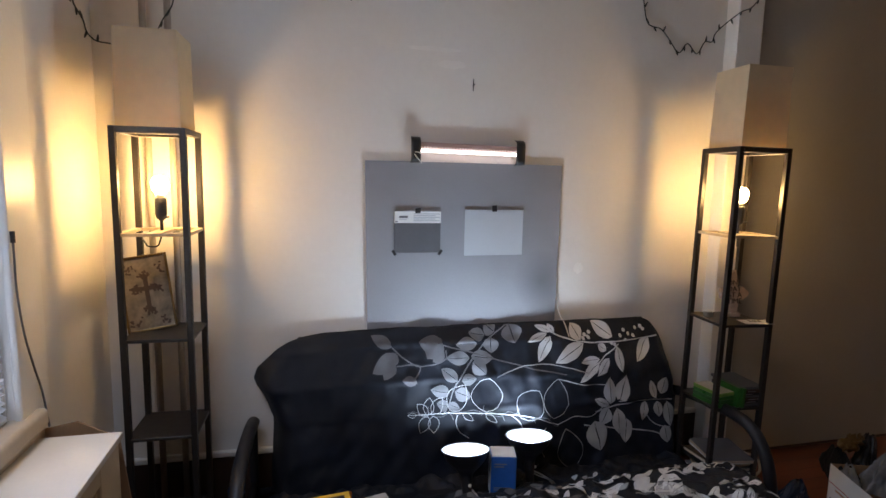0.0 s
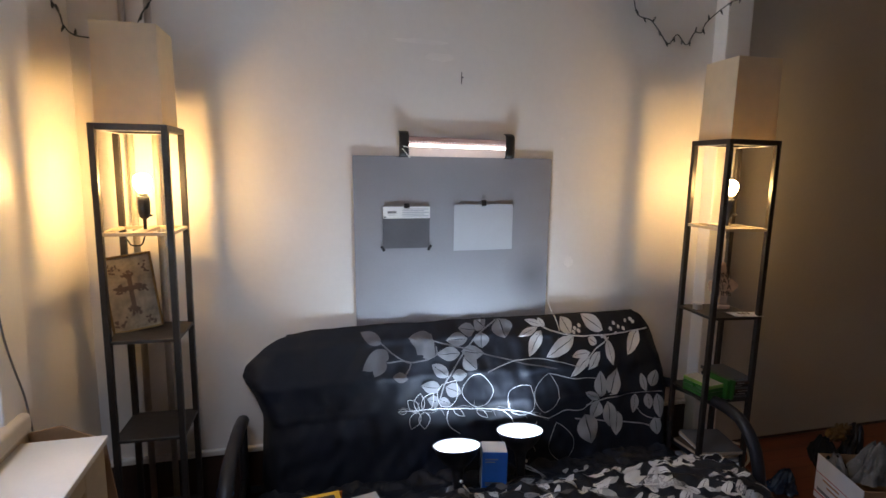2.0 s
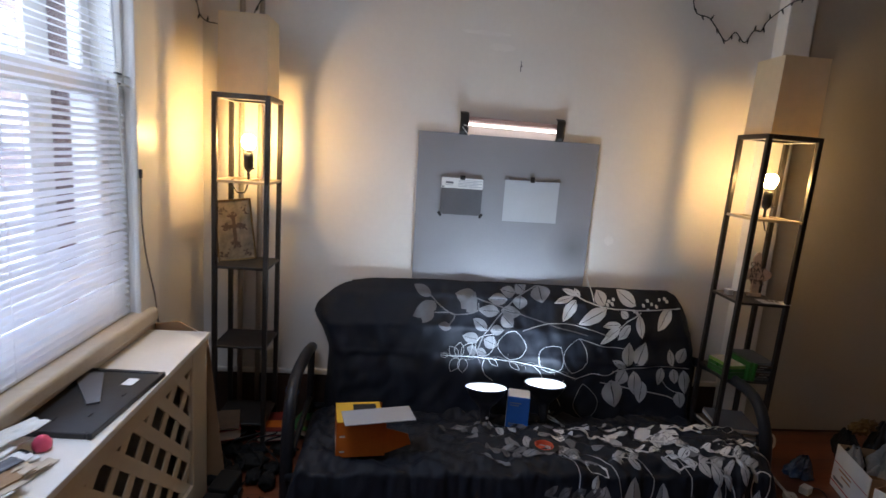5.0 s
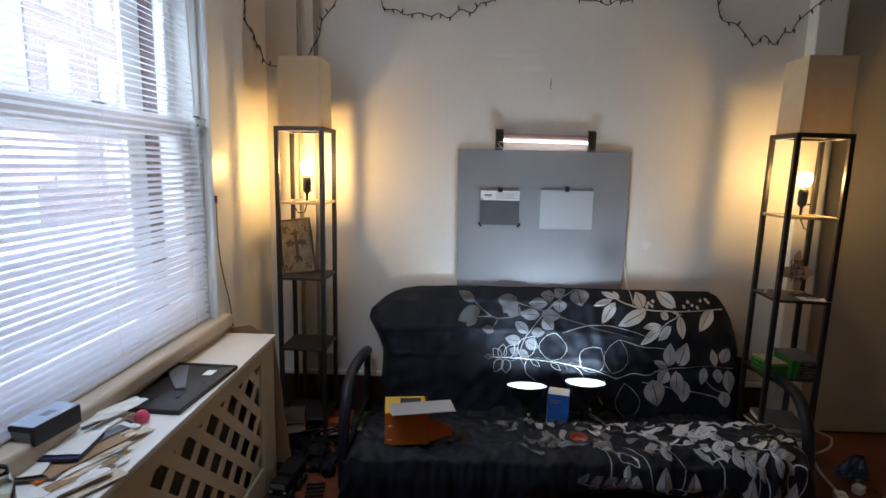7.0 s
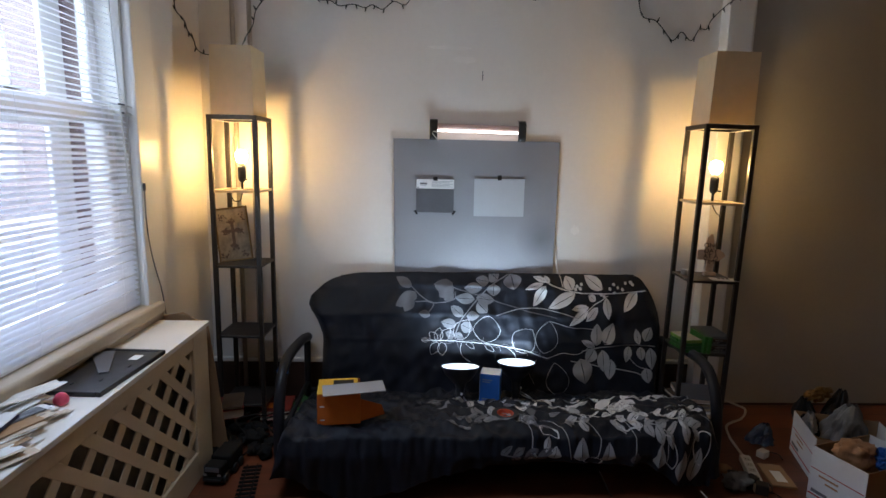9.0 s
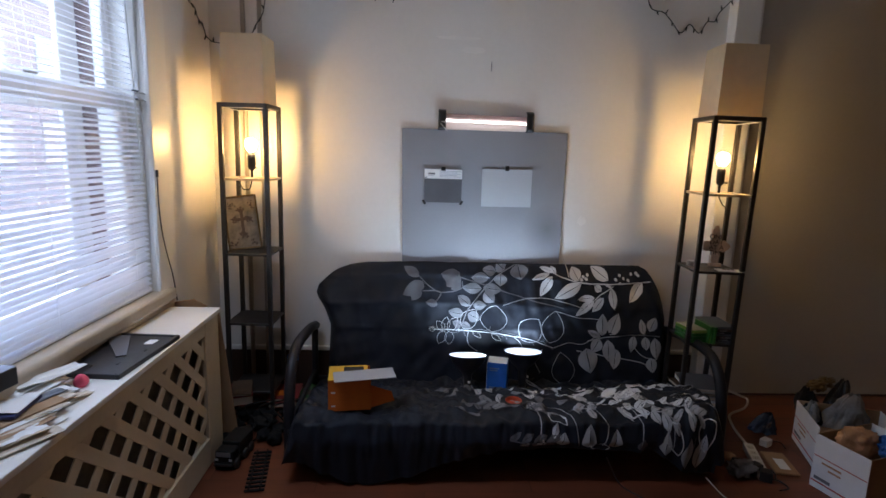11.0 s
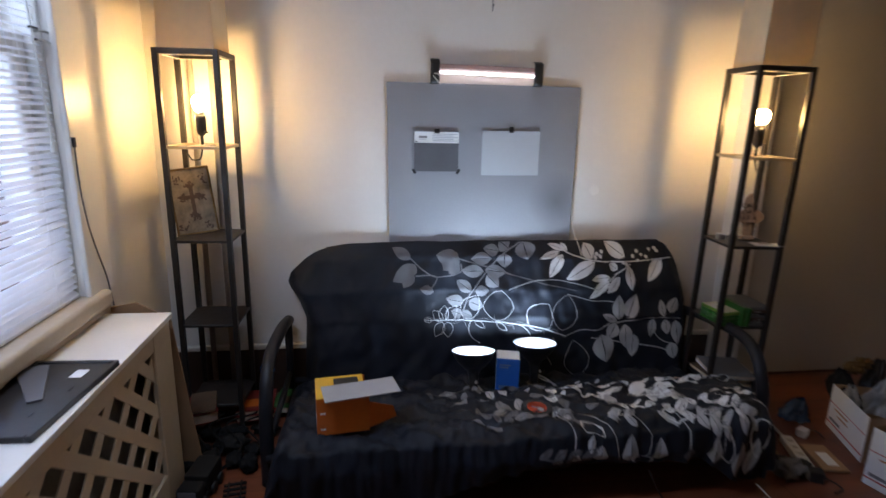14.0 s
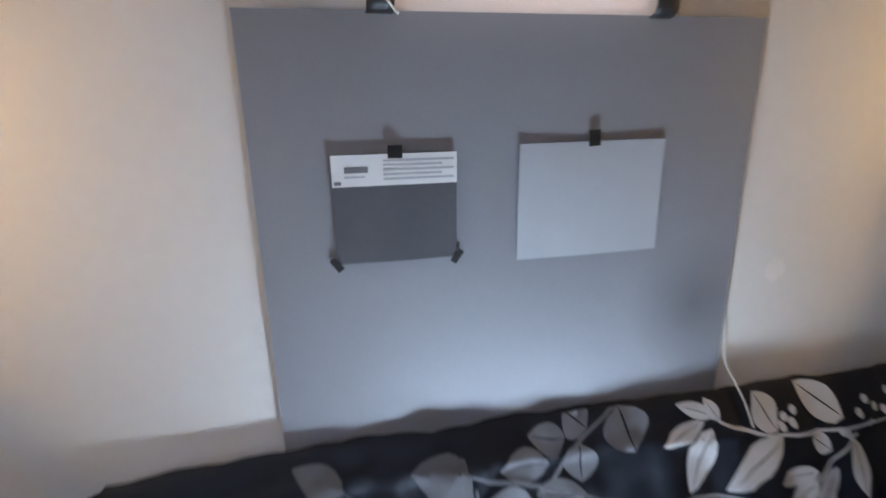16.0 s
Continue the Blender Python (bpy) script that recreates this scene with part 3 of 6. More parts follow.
def shelf_lamp(place, k, rz, lean, label, cord, glow="bulb"):
    """A square lamp, k times its usual size, of four posts with shelves, a bare bulb in its upper bay and the fabric shade set on top."""
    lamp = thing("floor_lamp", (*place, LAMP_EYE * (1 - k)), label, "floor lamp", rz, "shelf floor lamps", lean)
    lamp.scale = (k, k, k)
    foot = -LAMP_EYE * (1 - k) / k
    w, p = 0.122, 0.021
    for sx in (-1, 1):
        for sy in (-1, 1):
            part("post", one((sx * w, sy * w, foot), (sx * (w - p), sy * (w - p), 1.59), 0.0015), "black_wood", lamp)
    for z, h in ((1.569, 0.021),):
        for s in (-1, 1):
            part("rail", one((-w + p, s * w, z), (w - p, s * (w - p), z + h), 0.001), "black_wood", lamp)
            part("rail", one((s * w, -w + p, z), (s * (w - p), w - p, z + h), 0.001), "black_wood", lamp)
    # open slatted bay floor that carries the socket
    z = 1.212
    for s in (-1, 1):
        part("bay_rail", one((-w + p, s * (w - 0.002), z), (w - p, s * (w - p), z + 0.012), 0.001), "pale_wood", lamp)
        part("bay_rail", one((s * (w - 0.002), -w + p, z), (s * (w - p), w - p, z + 0.012), 0.001), "pale_wood", lamp)
    part("bay_rail", one((-0.022, -w + p, z), (0.022, w - p, z + 0.012), 0.001), "pale_wood", lamp)
    for z in (0.842, 0.472, 0.095):
        part("shelf", one((-w + 0.002, -w + 0.002, z - 0.012), (w - 0.002, w - 0.002, z), 0.0015), "black_wood", lamp)
    # socket and bulb
    bm = bmesh.new()
    lathe(bm, [(0.0, 0), (0.006, 0), (0.006, 0.035), (0.017, 0.045), (0.02, 0.06), (0.0205, 0.10), (0.019, 0.118), (0.014, 0.12), (0.0, 0.12)], 20, pose(0, 0, 1.224))
    socket = part("socket", bm, "black_plastic", lamp, "black lamp holder", True)
    bm = bmesh.new()
    tube(bm, [(0.016, -0.012, 1.275), (0.03, -0.02, 1.275)], 0.004, 8)
    part("switch", bm, "black_plastic", socket)
    bm = bmesh.new()
    lathe(bm, [(0.0165, 0.014), (0.022, 0.022), (0.0275, 0.034), (0.030, 0.047), (0.0285, 0.060), (0.0235, 0.070), (0.015, 0.0765), (0.0, 0.079)], 24, pose(0, 0, 1.345))
    bulb = part("bulb", bm, glow, lamp, "glowing warm white bulb", True)
    bm = bmesh.new()
    lathe(bm, [(0.0, 0), (0.013, 0), (0.0135, 0.006), (0.0160, 0.0138), (0.0, 0.0139)], 24, pose(0, 0, 1.345))
    part("bulb_neck", bm, "white_plastic", bulb, "white plastic bulb neck", True)
    # cord down from the socket
    bm = bmesh.new()
    tube(bm, curve([(0, 0, 1.215)] + cord), 0.003, 6)
    part("cord", bm, "black_plastic", lamp, smooth=True)
    # shade: four thin panels, a little narrower at the top
    s0, s1, z0, z1, t = 0.104, 0.100, 1.592, 1.918, 0.0022
    shade = None
    for k in range(4):
        bm = bmesh.new()
        c = [(-s0, -s0, z0), (s0, -s0, z0), (s1, -s1, z1), (-s1, -s1, z1)]
        i = [(-s0 + t, -s0 + t, z0), (s0 - t, -s0 + t, z0), (s1 - t, -s1 + t, z1), (-s1 + t, -s1 + t, z1)]
        a, b = [bm.verts.new(q) for q in c], [bm.verts.new(q) for q in i]
        bm.faces.new(a)
        bm.faces.new(b[::-1])
        for j in range(4):
            bm.faces.new((a[j], b[j], b[(j + 1) % 4], a[(j + 1) % 4]))
        moved(bm, pose(0, 0, 0, 0, 0, 90 * k))
        ob = part("shade" if not shade else "panel", bm, "shade", shade or lamp, "" if shade else "off-white fabric shade")
        shade = shade or ob
    bm = bmesh.new()
    for s in (-1, 1):
        box(bm, (-w + p, s * 0.102, 1.566), (w - p, s * 0.094, 1.5685))
        box(bm, (s * 0.102, -0.094, 1.566), (s * 0.094, 0.094, 1.5685))
    part("shade_ring", bm, "trim", lamp)
    return lamp


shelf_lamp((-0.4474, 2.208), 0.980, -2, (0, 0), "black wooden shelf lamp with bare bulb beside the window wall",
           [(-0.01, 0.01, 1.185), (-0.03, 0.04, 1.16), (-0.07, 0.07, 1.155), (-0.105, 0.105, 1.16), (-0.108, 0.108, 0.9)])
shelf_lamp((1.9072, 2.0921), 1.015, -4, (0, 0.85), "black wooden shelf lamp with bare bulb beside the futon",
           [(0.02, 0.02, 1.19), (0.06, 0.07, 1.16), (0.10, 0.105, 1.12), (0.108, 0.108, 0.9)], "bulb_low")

# ---- the futon ----
futon = thing("futon", (0, 0, 0), "black metal futon under a leaf-printed black cotton cover", "sofa")
BZ, BY = [0.10, 0.35, 0.57, 0.70, 0.75, 0.77], [2.185, 2.225, 2.285, 2.345, 2.372, 2.386]
OUT_Z = [0.10, 0.40, 0.47, 0.58, 0.64, 0.71, 0.75, 0.765, 0.77]
OUT_L = [-0.10, -0.085, -0.11, -0.165, -0.145, -0.075, -0.025, 0.0, 0.018]
OUT_R = [1.84, 1.85, 1.855, 1.825, 1.79, 1.745, 1.715, 1.695, 1.675]


def back_point(x, z, off=0.0):
    """A point on the front of the futon's upright cushion."""
    y = interp(z, BZ, BY)
    xl, xr = interp(z, OUT_Z, OUT_L), interp(z, OUT_Z, OUT_R)
    e = min(x - xl, xr - x)
    if e < 0.09:
        y += (2.40 - y) * max(0.0, 1 - e / 0.09) ** 2 * interp(z, [0.58, 0.74], [1.0, 0.12])
    fold = 0.010 * noise.noise((x * 9, z * 2.2, 0.3)) + 0.009 * noise.noise((x * 23 + z * 4, z * 3, 1.3))
    fold += 0.007 * noise.noise((x * 5 + z * 9, z * 14 - x * 6, 4.0))
    fold -= 0.010 * abs(noise.noise((x * 8 + z * 5, z * 2.0, 12.0))) * interp(z, [0.25, 0.5, 0.77], [1.0, 1.0, 0.35])
    fold += 0.006 * noise.noise((x * 17 - z * 13, z * 5, 9.0)) * interp(z, [0.68, 0.77], [1.0, 0.3])
    for zc in (0.70, 0.555, 0.425):
        fold -= 0.008 * math.exp(-((z - zc - 0.01 * math.sin(x * 3)) / 0.006) ** 2)
    fold -= 0.016 * abs(noise.noise((x * 10 + z * 9, z * 3 - x, 21.0))) * interp(x, [0.55, 0.8, 1.5, 1.7], [0.2, 1, 1, 0.4]) * interp(z, [0.3, 0.42, 0.64, 0.74], [0.4, 1, 1, 0])
    sag = 0.009 * interp(x, [-0.1, 0.05, 0.40], [1, 1, 0]) * interp(z, [0.60, 0.77], [0, 1])
    sag += 0.016 * math.exp(-((x - 0.01) / 0.06) ** 2) * interp(z, [0.70, 0.77], [0, 1])
    return Vector((x, y + fold - off, z - sag))


def back_sheet(u, v):
    if v < 0.86:
        z = 0.10 + (0.77 - 0.10) * (v / 0.86)
        xl, xr = interp(z, OUT_Z, OUT_L), interp(z, OUT_Z, OUT_R)
        return back_point(xl + u * (xr - xl), z)
    k = (v - 0.86) / 0.14
    xl, xr = OUT_L[-1], OUT_R[-1]
    x = xl + u * (xr - xl)
    p = back_point(x, 0.77)
    a = k * math.pi * 0.5
    return Vector((x, p.y + 0.012 * math.sin(a), p.z + 0.004 * math.sin(a * 2) - 0.25 * max(0, k - 0.5)))


bm = bmesh.new()
sheet(bm, back_sheet, 170, 64)
back_cover = part("back_cover", bm, "fabric", futon, "black cotton cover with printed leaves", True)

SEAT_S = [0.0, 0.16, 0.27, 0.39, 0.54, 0.65, 0.74, 0.80, 0.87, 1.0]
SEAT_Y = [2.225, 2.06, 1.96, 1.85, 1.70, 1.60, 1.52, 1.47, 1.45, 1.455]
SEAT_Z = [0.15, 0.15, 0.20, 0.245, 0.268, 0.29, 0.297, 0.275, 0.20, 0.06]
HEM_X = [-0.16, -0.07, 0.09, 0.21, 0.38, 0.57, 0.81, 1.05, 1.42, 1.63, 1.80]
HEM_Z = [0.12, 0.10, 0.035, 0.008, 0.04, 0.115, 0.165, 0.178, 0.155, 0.06, 0.06]


def seat_point(x, s, off=0.0):
    """A point on the futon's seat cover: s runs from the crease at the back over the front edge to the hem."""
    y, z = interp(s, SEAT_S, SEAT_Y), interp(s, SEAT_S, SEAT_Z)
    if s > 0.87:
        z = 0.20 + (interp(x, HEM_X, HEM_Z) - 0.20) * (s - 0.87) / 0.13
    z += 0.035 * interp(x, [1.2, 1.6], [0, 1]) * interp(s, [0.1, 0.4, 0.75, 0.87], [0, 1, 0.7, 0])
    z -= 0.030 * math.exp(-((x - 0.14) / 0.17) ** 2 - ((y - 1.62) / 0.13) ** 2)
    flow = interp(s, [0.7, 0.9, 1.0], [0.0, 0.6, 1.0])
    y -= flow * (0.034 * noise.noise((x * 11, s * 2, 2.0)) + 0.018 * noise.noise((x * 27, s * 4, 5.0)))
    z += (1 - flow) * (0.014 * noise.noise((x * 5, y * 6, 7.0)) + 0.032 * noise.noise((x * 14 + y * 8, y * 13, 3.0)))
    z += 0.014 * (1 - flow) * noise.noise((x * 31 - y * 12, y * 24, 6.0))
    ruck = interp(s, [0.66, 0.72, 0.9, 0.95], [0, 1, 1, 0])
    y -= ruck * 0.010 * noise.noise((x * 46, s * 12, 8.0))
    e = min(x + 0.14, 1.82 - x)
    if e < 0.07:
        k = max(0.0, 1 - e / 0.07) ** 2
        z -= k * max(0.0, z - 0.10)
    x -= 0.13 * interp(s, [0.55, 0.95], [0, 1]) * interp(x, [1.45, 1.82], [0, 1])
    return Vector((x, y - off * (0.4 + 0.6 * flow), z + off * (1 - 0.7 * flow)))


bm = bmesh.new()
sheet(bm, lambda u, v: seat_point(-0.14 + 1.96 * u, v), 230, 80)
seat_cover = part("seat_cover", bm, "fabric", futon, "rumpled black cotton cover with printed leaves", True)

# tubular metal frame
ARM = [(2.36, 0.40), (2.22, 0.43), (2.06, 0.447), (1.92, 0.452), (1.83, 0.435), (1.765, 0.38), (1.725, 0.30), (1.705, 0.20), (1.70, 0.08), (1.70, 0.0)]
for x in (-0.165, 1.845):
    bm = bmesh.new()
    tube(bm, curve([(x, y, z) for y, z in ARM], 5), 0.0245, 12, 1.05)
    arm = part("arm", bm, "black_metal", futon, "curved black tubular armrest", True)
    bm = bmesh.new()
    tube(bm, [(x, 2.34, 0.40), (x, 2.34, 0.0)], 0.018, 10)
    part("leg", bm, "black_metal", arm, smooth=True)
    bm = bmesh.new()
    tube(bm, [(x, 2.34, 0.14), (x, 1.71, 0.14)], 0.014, 8)
    part("stretcher", bm, "black_metal", arm, smooth=True)
for y, z in ((1.58, 0.12), (2.25, 0.09)):
    bm = bmesh.new()
    tube(bm, [(-0.165, y + 0.1, z), (1.845, y + 0.1, z)], 0.016, 8)
    part("cross_bar", bm, "black_metal", futon, smooth=True)
part("mattress", one((-0.06, 1.53, 0.155), (1.76, 2.12, 0.125), 0.012), "fabric", futon)
bm = bmesh.new()
lathe(bm, [(0.0255, -0.012), (0.026, 0.012)], 14, pose(-0.165, 1.80, 0.42, 40, 0, 0))
part("blue_tape", bm, "blue", futon, "band of blue tape", True)


def leaf_outline(a, b, width, n=7):
    """Points round a pointed leaf from its foot a to its tip b."""
    a, b = Vector(a), Vector(b)
    d = b - a
    s = Vector((-d.y, d.x)).normalized()
    shape = [math.sin(math.pi * (k / n) ** 0.85) ** 0.85 for k in range(n + 1)]
    up = [a + d * (k / n) + s * width * 0.5 * shape[k] for k in range(n + 1)]
    dn = [a + d * (k / n) - s * width * 0.5 * shape[k] for k in range(n + 1)]
    return up, dn


def print_leaf(bm, place, a, b, width, vein=True):
    """A printed leaf, laid on the cloth by place(p, q); a thin unprinted vein splits its halves."""
    up, dn = leaf_outline(a, b, width)
    n = len(up) - 1
    mid = [(p + q) / 2 for p, q in zip(up, dn)]
    for side in (up, dn):
        rows = []
        for k in range(n + 1):
            inner = mid[k] + (side[k] - mid[k]) * (0.05 if vein else 0.0)
            rows.append([bm.verts.new(place(*(inner + (side[k] - inner) * w))) for w in (0, 0.5, 1.0)])
        for k in range(n):
            for j in range(2):
                bm.faces.new((rows[k][j], rows[k + 1][j], rows[k + 1][j + 1], rows[k][j + 1]))


def print_line(bm, place, pts, width):
    """A printed line of a given width along points on the cloth."""
    pts = [Vector((*p, 0)) for p in pts]
    rows = []
    for i, p in enumerate(pts):
        d = (pts[min(i + 1, len(pts) - 1)] - pts[max(i - 1, 0)])
        d = d.normalized() if d.length > 1e-9 else Vector((1, 0, 0))
        s = Vector((-d.y, d.x, 0)) * width * 0.5
        rows.append((bm.verts.new(place((p + s).x, (p + s).y)), bm.verts.new(place((p - s).x, (p - s).y))))
    for a, b in zip(rows, rows[1:]):
        bm.faces.new((a[0], b[0], b[1], a[1]))


def on_back(x, z):
    return back_point(x, max(0.12, min(0.77, z)), 0.004)


def on_back_top(x, z):
    return back_point(x, max(0.12, min(0.77, z)), 0.006)


DIM_LEAVES = [
    (0.417, 0.698, 0.327, 0.752, 0.05), (0.435, 0.674, 0.396, 0.629, 0.055), (0.441, 0.667, 0.327, 0.604, 0.076),
    (0.421, 0.645, 0.376, 0.575, 0.062), (0.648, 0.692, 0.535, 0.715, 0.083), (0.638, 0.728, 0.568, 0.648, 0.086),
    (0.647, 0.674, 0.593, 0.635, 0.055), (0.519, 0.556, 0.454, 0.57, 0.041),
]
BRIGHT_LEAVES = [
    (0.895, 0.739, 0.848, 0.778, 0.076), (0.846, 0.73, 0.77, 0.74, 0.055), (0.805, 0.697, 0.703, 0.697, 0.055),
    (0.872, 0.719, 0.868, 0.654, 0.077), (0.969, 0.771, 0.987, 0.69, 0.105), (0.764, 0.64, 0.652, 0.649, 0.058),
    (0.771, 0.647, 0.875, 0.634, 0.058), (0.777, 0.625, 0.831, 0.575, 0.072), (0.7, 0.554, 0.63, 0.603, 0.055),
    (0.714, 0.558, 0.787, 0.556, 0.05), (0.663, 0.505, 0.578, 0.521, 0.058), (0.685, 0.509, 0.754, 0.483, 0.063),
    (0.653, 0.449, 0.602, 0.465, 0.044), (0.653, 0.458, 0.702, 0.442, 0.036),
]
TOP_LEAVES = [
    (1.164, 0.713, 1.088, 0.608, 0.046), (1.328, 0.677, 1.173, 0.598, 0.055), (1.151, 0.725, 1.046, 0.693, 0.025),
    (1.174, 0.734, 1.094, 0.760, 0.025), (1.183, 0.726, 1.158, 0.766, 0.025), (1.313, 0.693, 1.277, 0.765, 0.059),
    (1.482, 0.698, 1.388, 0.769, 0.059), (1.399, 0.605, 1.301, 0.594, 0.030), (1.394, 0.590, 1.285, 0.509, 0.038),
    (1.449, 0.606, 1.379, 0.529, 0.038), (1.439, 0.639, 1.402, 0.667, 0.034), (1.497, 0.657, 1.503, 0.546, 0.042),
    (1.678, 0.691, 1.594, 0.582, 0.051),
]
GREY_LEAVES = [
    (1.436, 0.402, 1.442, 0.522, 0.055), (1.481, 0.409, 1.532, 0.525, 0.059), (1.429, 0.395, 1.353, 0.431, 0.030),
    (1.425, 0.386, 1.382, 0.308, 0.055), (1.470, 0.381, 1.478, 0.262, 0.059), (1.616, 0.406, 1.602, 0.314, 0.038),
    (1.672, 0.414, 1.659, 0.495, 0.034), (1.706, 0.430, 1.741, 0.505, 0.051), (1.677, 0.402, 1.687, 0.329, 0.042),
    (1.736, 0.395, 1.743, 0.280, 0.055), (1.347, 0.335, 1.376, 0.198, 0.093), (1.516, 0.333, 1.509, 0.219, 0.055),
    (1.709, 0.290, 1.724, 0.207, 0.051),
]
OUTLINE_LEAVES = [
    (0.82, 0.42, 0.841, 0.56, 0.149), (0.988, 0.375, 1.08, 0.487, 0.132), (1.142, 0.363, 1.178, 0.531, 0.127),
    (0.659, 0.435, 0.73, 0.538, 0.086), (0.559, 0.423, 0.515, 0.467, 0.041), (0.559, 0.423, 0.572, 0.489, 0.047),
    (0.578, 0.424, 0.628, 0.489, 0.047), (0.559, 0.417, 0.526, 0.349, 0.05), (0.584, 0.415, 0.587, 0.343, 0.05),
    (0.714, 0.421, 0.76, 0.388, 0.025), (0.817, 0.41, 0.867, 0.375, 0.025), (0.509, 0.427, 0.471, 0.428, 0.022),
]
STEM_BRIGHT = [
    (0.97, 0.778), (0.85, 0.706), (0.764, 0.625),
    (0.693, 0.545), (0.657, 0.463), (0.623, 0.418),
]
STEM_DIM = [
    (0.417, 0.698), (0.466, 0.654), (0.534, 0.62),
    (0.645, 0.638), (0.654, 0.68),
]
STEM_DIM2 = [
    (0.433, 0.626), (0.534, 0.62), (0.5, 0.56),
]
STEM_VINE = [
    (0.471, 0.428), (0.623, 0.424), (0.82, 0.415),
    (0.941, 0.393), (1.051, 0.375), (1.162, 0.336),
]
STEM_CURL = [
    (0.69, 0.415), (0.684, 0.378), (0.7, 0.34),
    (0.742, 0.309),
]
STEM_CURL2 = [
    (0.941, 0.391), (0.978, 0.36), (0.993, 0.325),
]
STEM_TOP = [
    (1.178, 0.726), (1.238, 0.703), (1.362, 0.678), (1.544, 0.679), (1.729, 0.693),
]
STEM_GREY = [
    (1.353, 0.376), (1.470, 0.396), (1.627, 0.413), (1.763, 0.404),
]
STEM_LOW = [
    (1.292, 0.323), (1.450, 0.294), (1.631, 0.266), (1.699, 0.246),
]
STEM_LINE = [
    (0.584, 0.719), (0.779, 0.661), (1.022, 0.592),
    (1.219, 0.548),
]
BERRIES = [
    (1.341, 0.712), (1.365, 0.723), (1.329, 0.697), (1.356, 0.702), (1.486, 0.665), (1.545, 0.683),
    (1.569, 0.709), (1.548, 0.725), (1.618, 0.731), (1.596, 0.699), (1.648, 0.736), (1.523, 0.703),
    (1.471, 0.673), (1.658, 0.724),
]

OUTLINE_LEAVES += [(1.233, 0.136, 1.204, 0.310, 0.127)]
STEM_SPRIG = [
    (1.509, 0.666), (1.450, 0.633), (1.391, 0.590),
]
STEM_TENDRILS = [
    [(1.162, 0.336), (1.25, 0.365), (1.33, 0.36), (1.438, 0.424)], [(1.18, 0.53), (1.30, 0.50), (1.43, 0.49)],
    [(0.88, 0.56), (1.05, 0.60), (1.20, 0.585), (1.33, 0.55)], [(1.10, 0.33), (1.06, 0.27), (1.09, 0.20)], [(1.60, 0.37), (1.66, 0.30), (1.74, 0.28)],
]


def leaf_part(place, a, b, w, material, parent, vein=True):
    bm = bmesh.new()
    print_leaf(bm, place, a, b, w, vein)
    return part("leaf_print", bm, material, parent, "", True)


def line_part(name, place, pts, w, material, parent):
    bm = bmesh.new()
    print_line(bm, place, [tuple(p)[:2] for p in pts], w)
    return part(name, bm, material, parent, "", True)


def outline_part(place, a, b, w, material, parent, width=0.0028):
    bm = bmesh.new()
    up, dn = leaf_outline(a, b, w, 12)
    print_line(bm, place, [tuple(p) for p in up + dn[::-1]], width)
    return part("outline_print", bm, material, parent, "", True)


def dot_part(place, x, q, r, material, parent):
    bm = bmesh.new()
    bm.faces.new([bm.verts.new(place(x + r * math.cos(k * math.pi / 4), q + r * math.sin(k * math.pi / 4))) for k in range(8)])
    return part("berry_print", bm, material, parent)


def smooth_line(stem):
    return curve([(*q, 0) for q in stem])


for leaves, m, vein in ((DIM_LEAVES, "print_dim", False), (BRIGHT_LEAVES, "print_soft", True), (TOP_LEAVES, "print_pale", True), (GREY_LEAVES, "print_mid", True)):
    for x0, z0, x1, z1, w in leaves:
        leaf_part(on_back, (x0, z0), (x1, z1), w * (1.22 if leaves in (TOP_LEAVES, GREY_LEAVES) else 1.0), m, back_cover, vein)
for stem, w, m in ((STEM_DIM, 0.006, "print_dim"), (STEM_DIM2, 0.006, "print_dim"), (STEM_LINE, 0.006, "print_dim"), (STEM_BRIGHT, 0.006, "print_soft"), (STEM_TOP, 0.006, "print_pale"), (STEM_SPRIG, 0.005, "print_pale"),
                   (STEM_GREY, 0.006, "print_mid"), (STEM_LOW, 0.006, "print_mid"), (STEM_VINE, 0.0034, "print_pale"), (STEM_CURL, 0.0036, "print_mid"), (STEM_CURL2, 0.0036, "print_mid")):
    line_part("stem_print", on_back_top, smooth_line(stem), w, m, back_cover)
# a thinner strand winding round the vine, and short spurs off it
vine = smooth_line(STEM_VINE)
for turn, high in ((0.6, 0.013),):
    line_part("stem_print", on_back_top, [(p.x, p.y + high * math.sin(k * 0.75 + turn) + 0.004 * math.sin(k * 1.9 + turn)) for k, p in enumerate(vine)], 0.0022, "print_soft", back_cover)
for k in range(3, len(vine) - 2, 4):
    p, up = vine[k], 1 if k % 8 == 3 else -1
    line_part("stem_print", on_back_top, [(p.x, p.y), (p.x + 0.012, p.y + up * 0.012), (p.x + 0.02, p.y + up * 0.030)], 0.0026, "print_soft", back_cover)
for stem in STEM_TENDRILS:
    line_part("stem_print", on_back_top, smooth_line(stem), 0.0042, "print_mid", back_cover)
for x, z in BERRIES:
    dot_part(on_back_top, x, z, 0.009, "print_pale", back_cover)
for x0, z0, x1, z1, w in OUTLINE_LEAVES:
    outline_part(on_back_top, (x0, z0), (x1, z1), w, "print_mid", back_cover)


def on_seat(x, s):
    return seat_point(max(-0.1, min(1.79, x)), max(0.02, min(0.99, s)), 0.005)


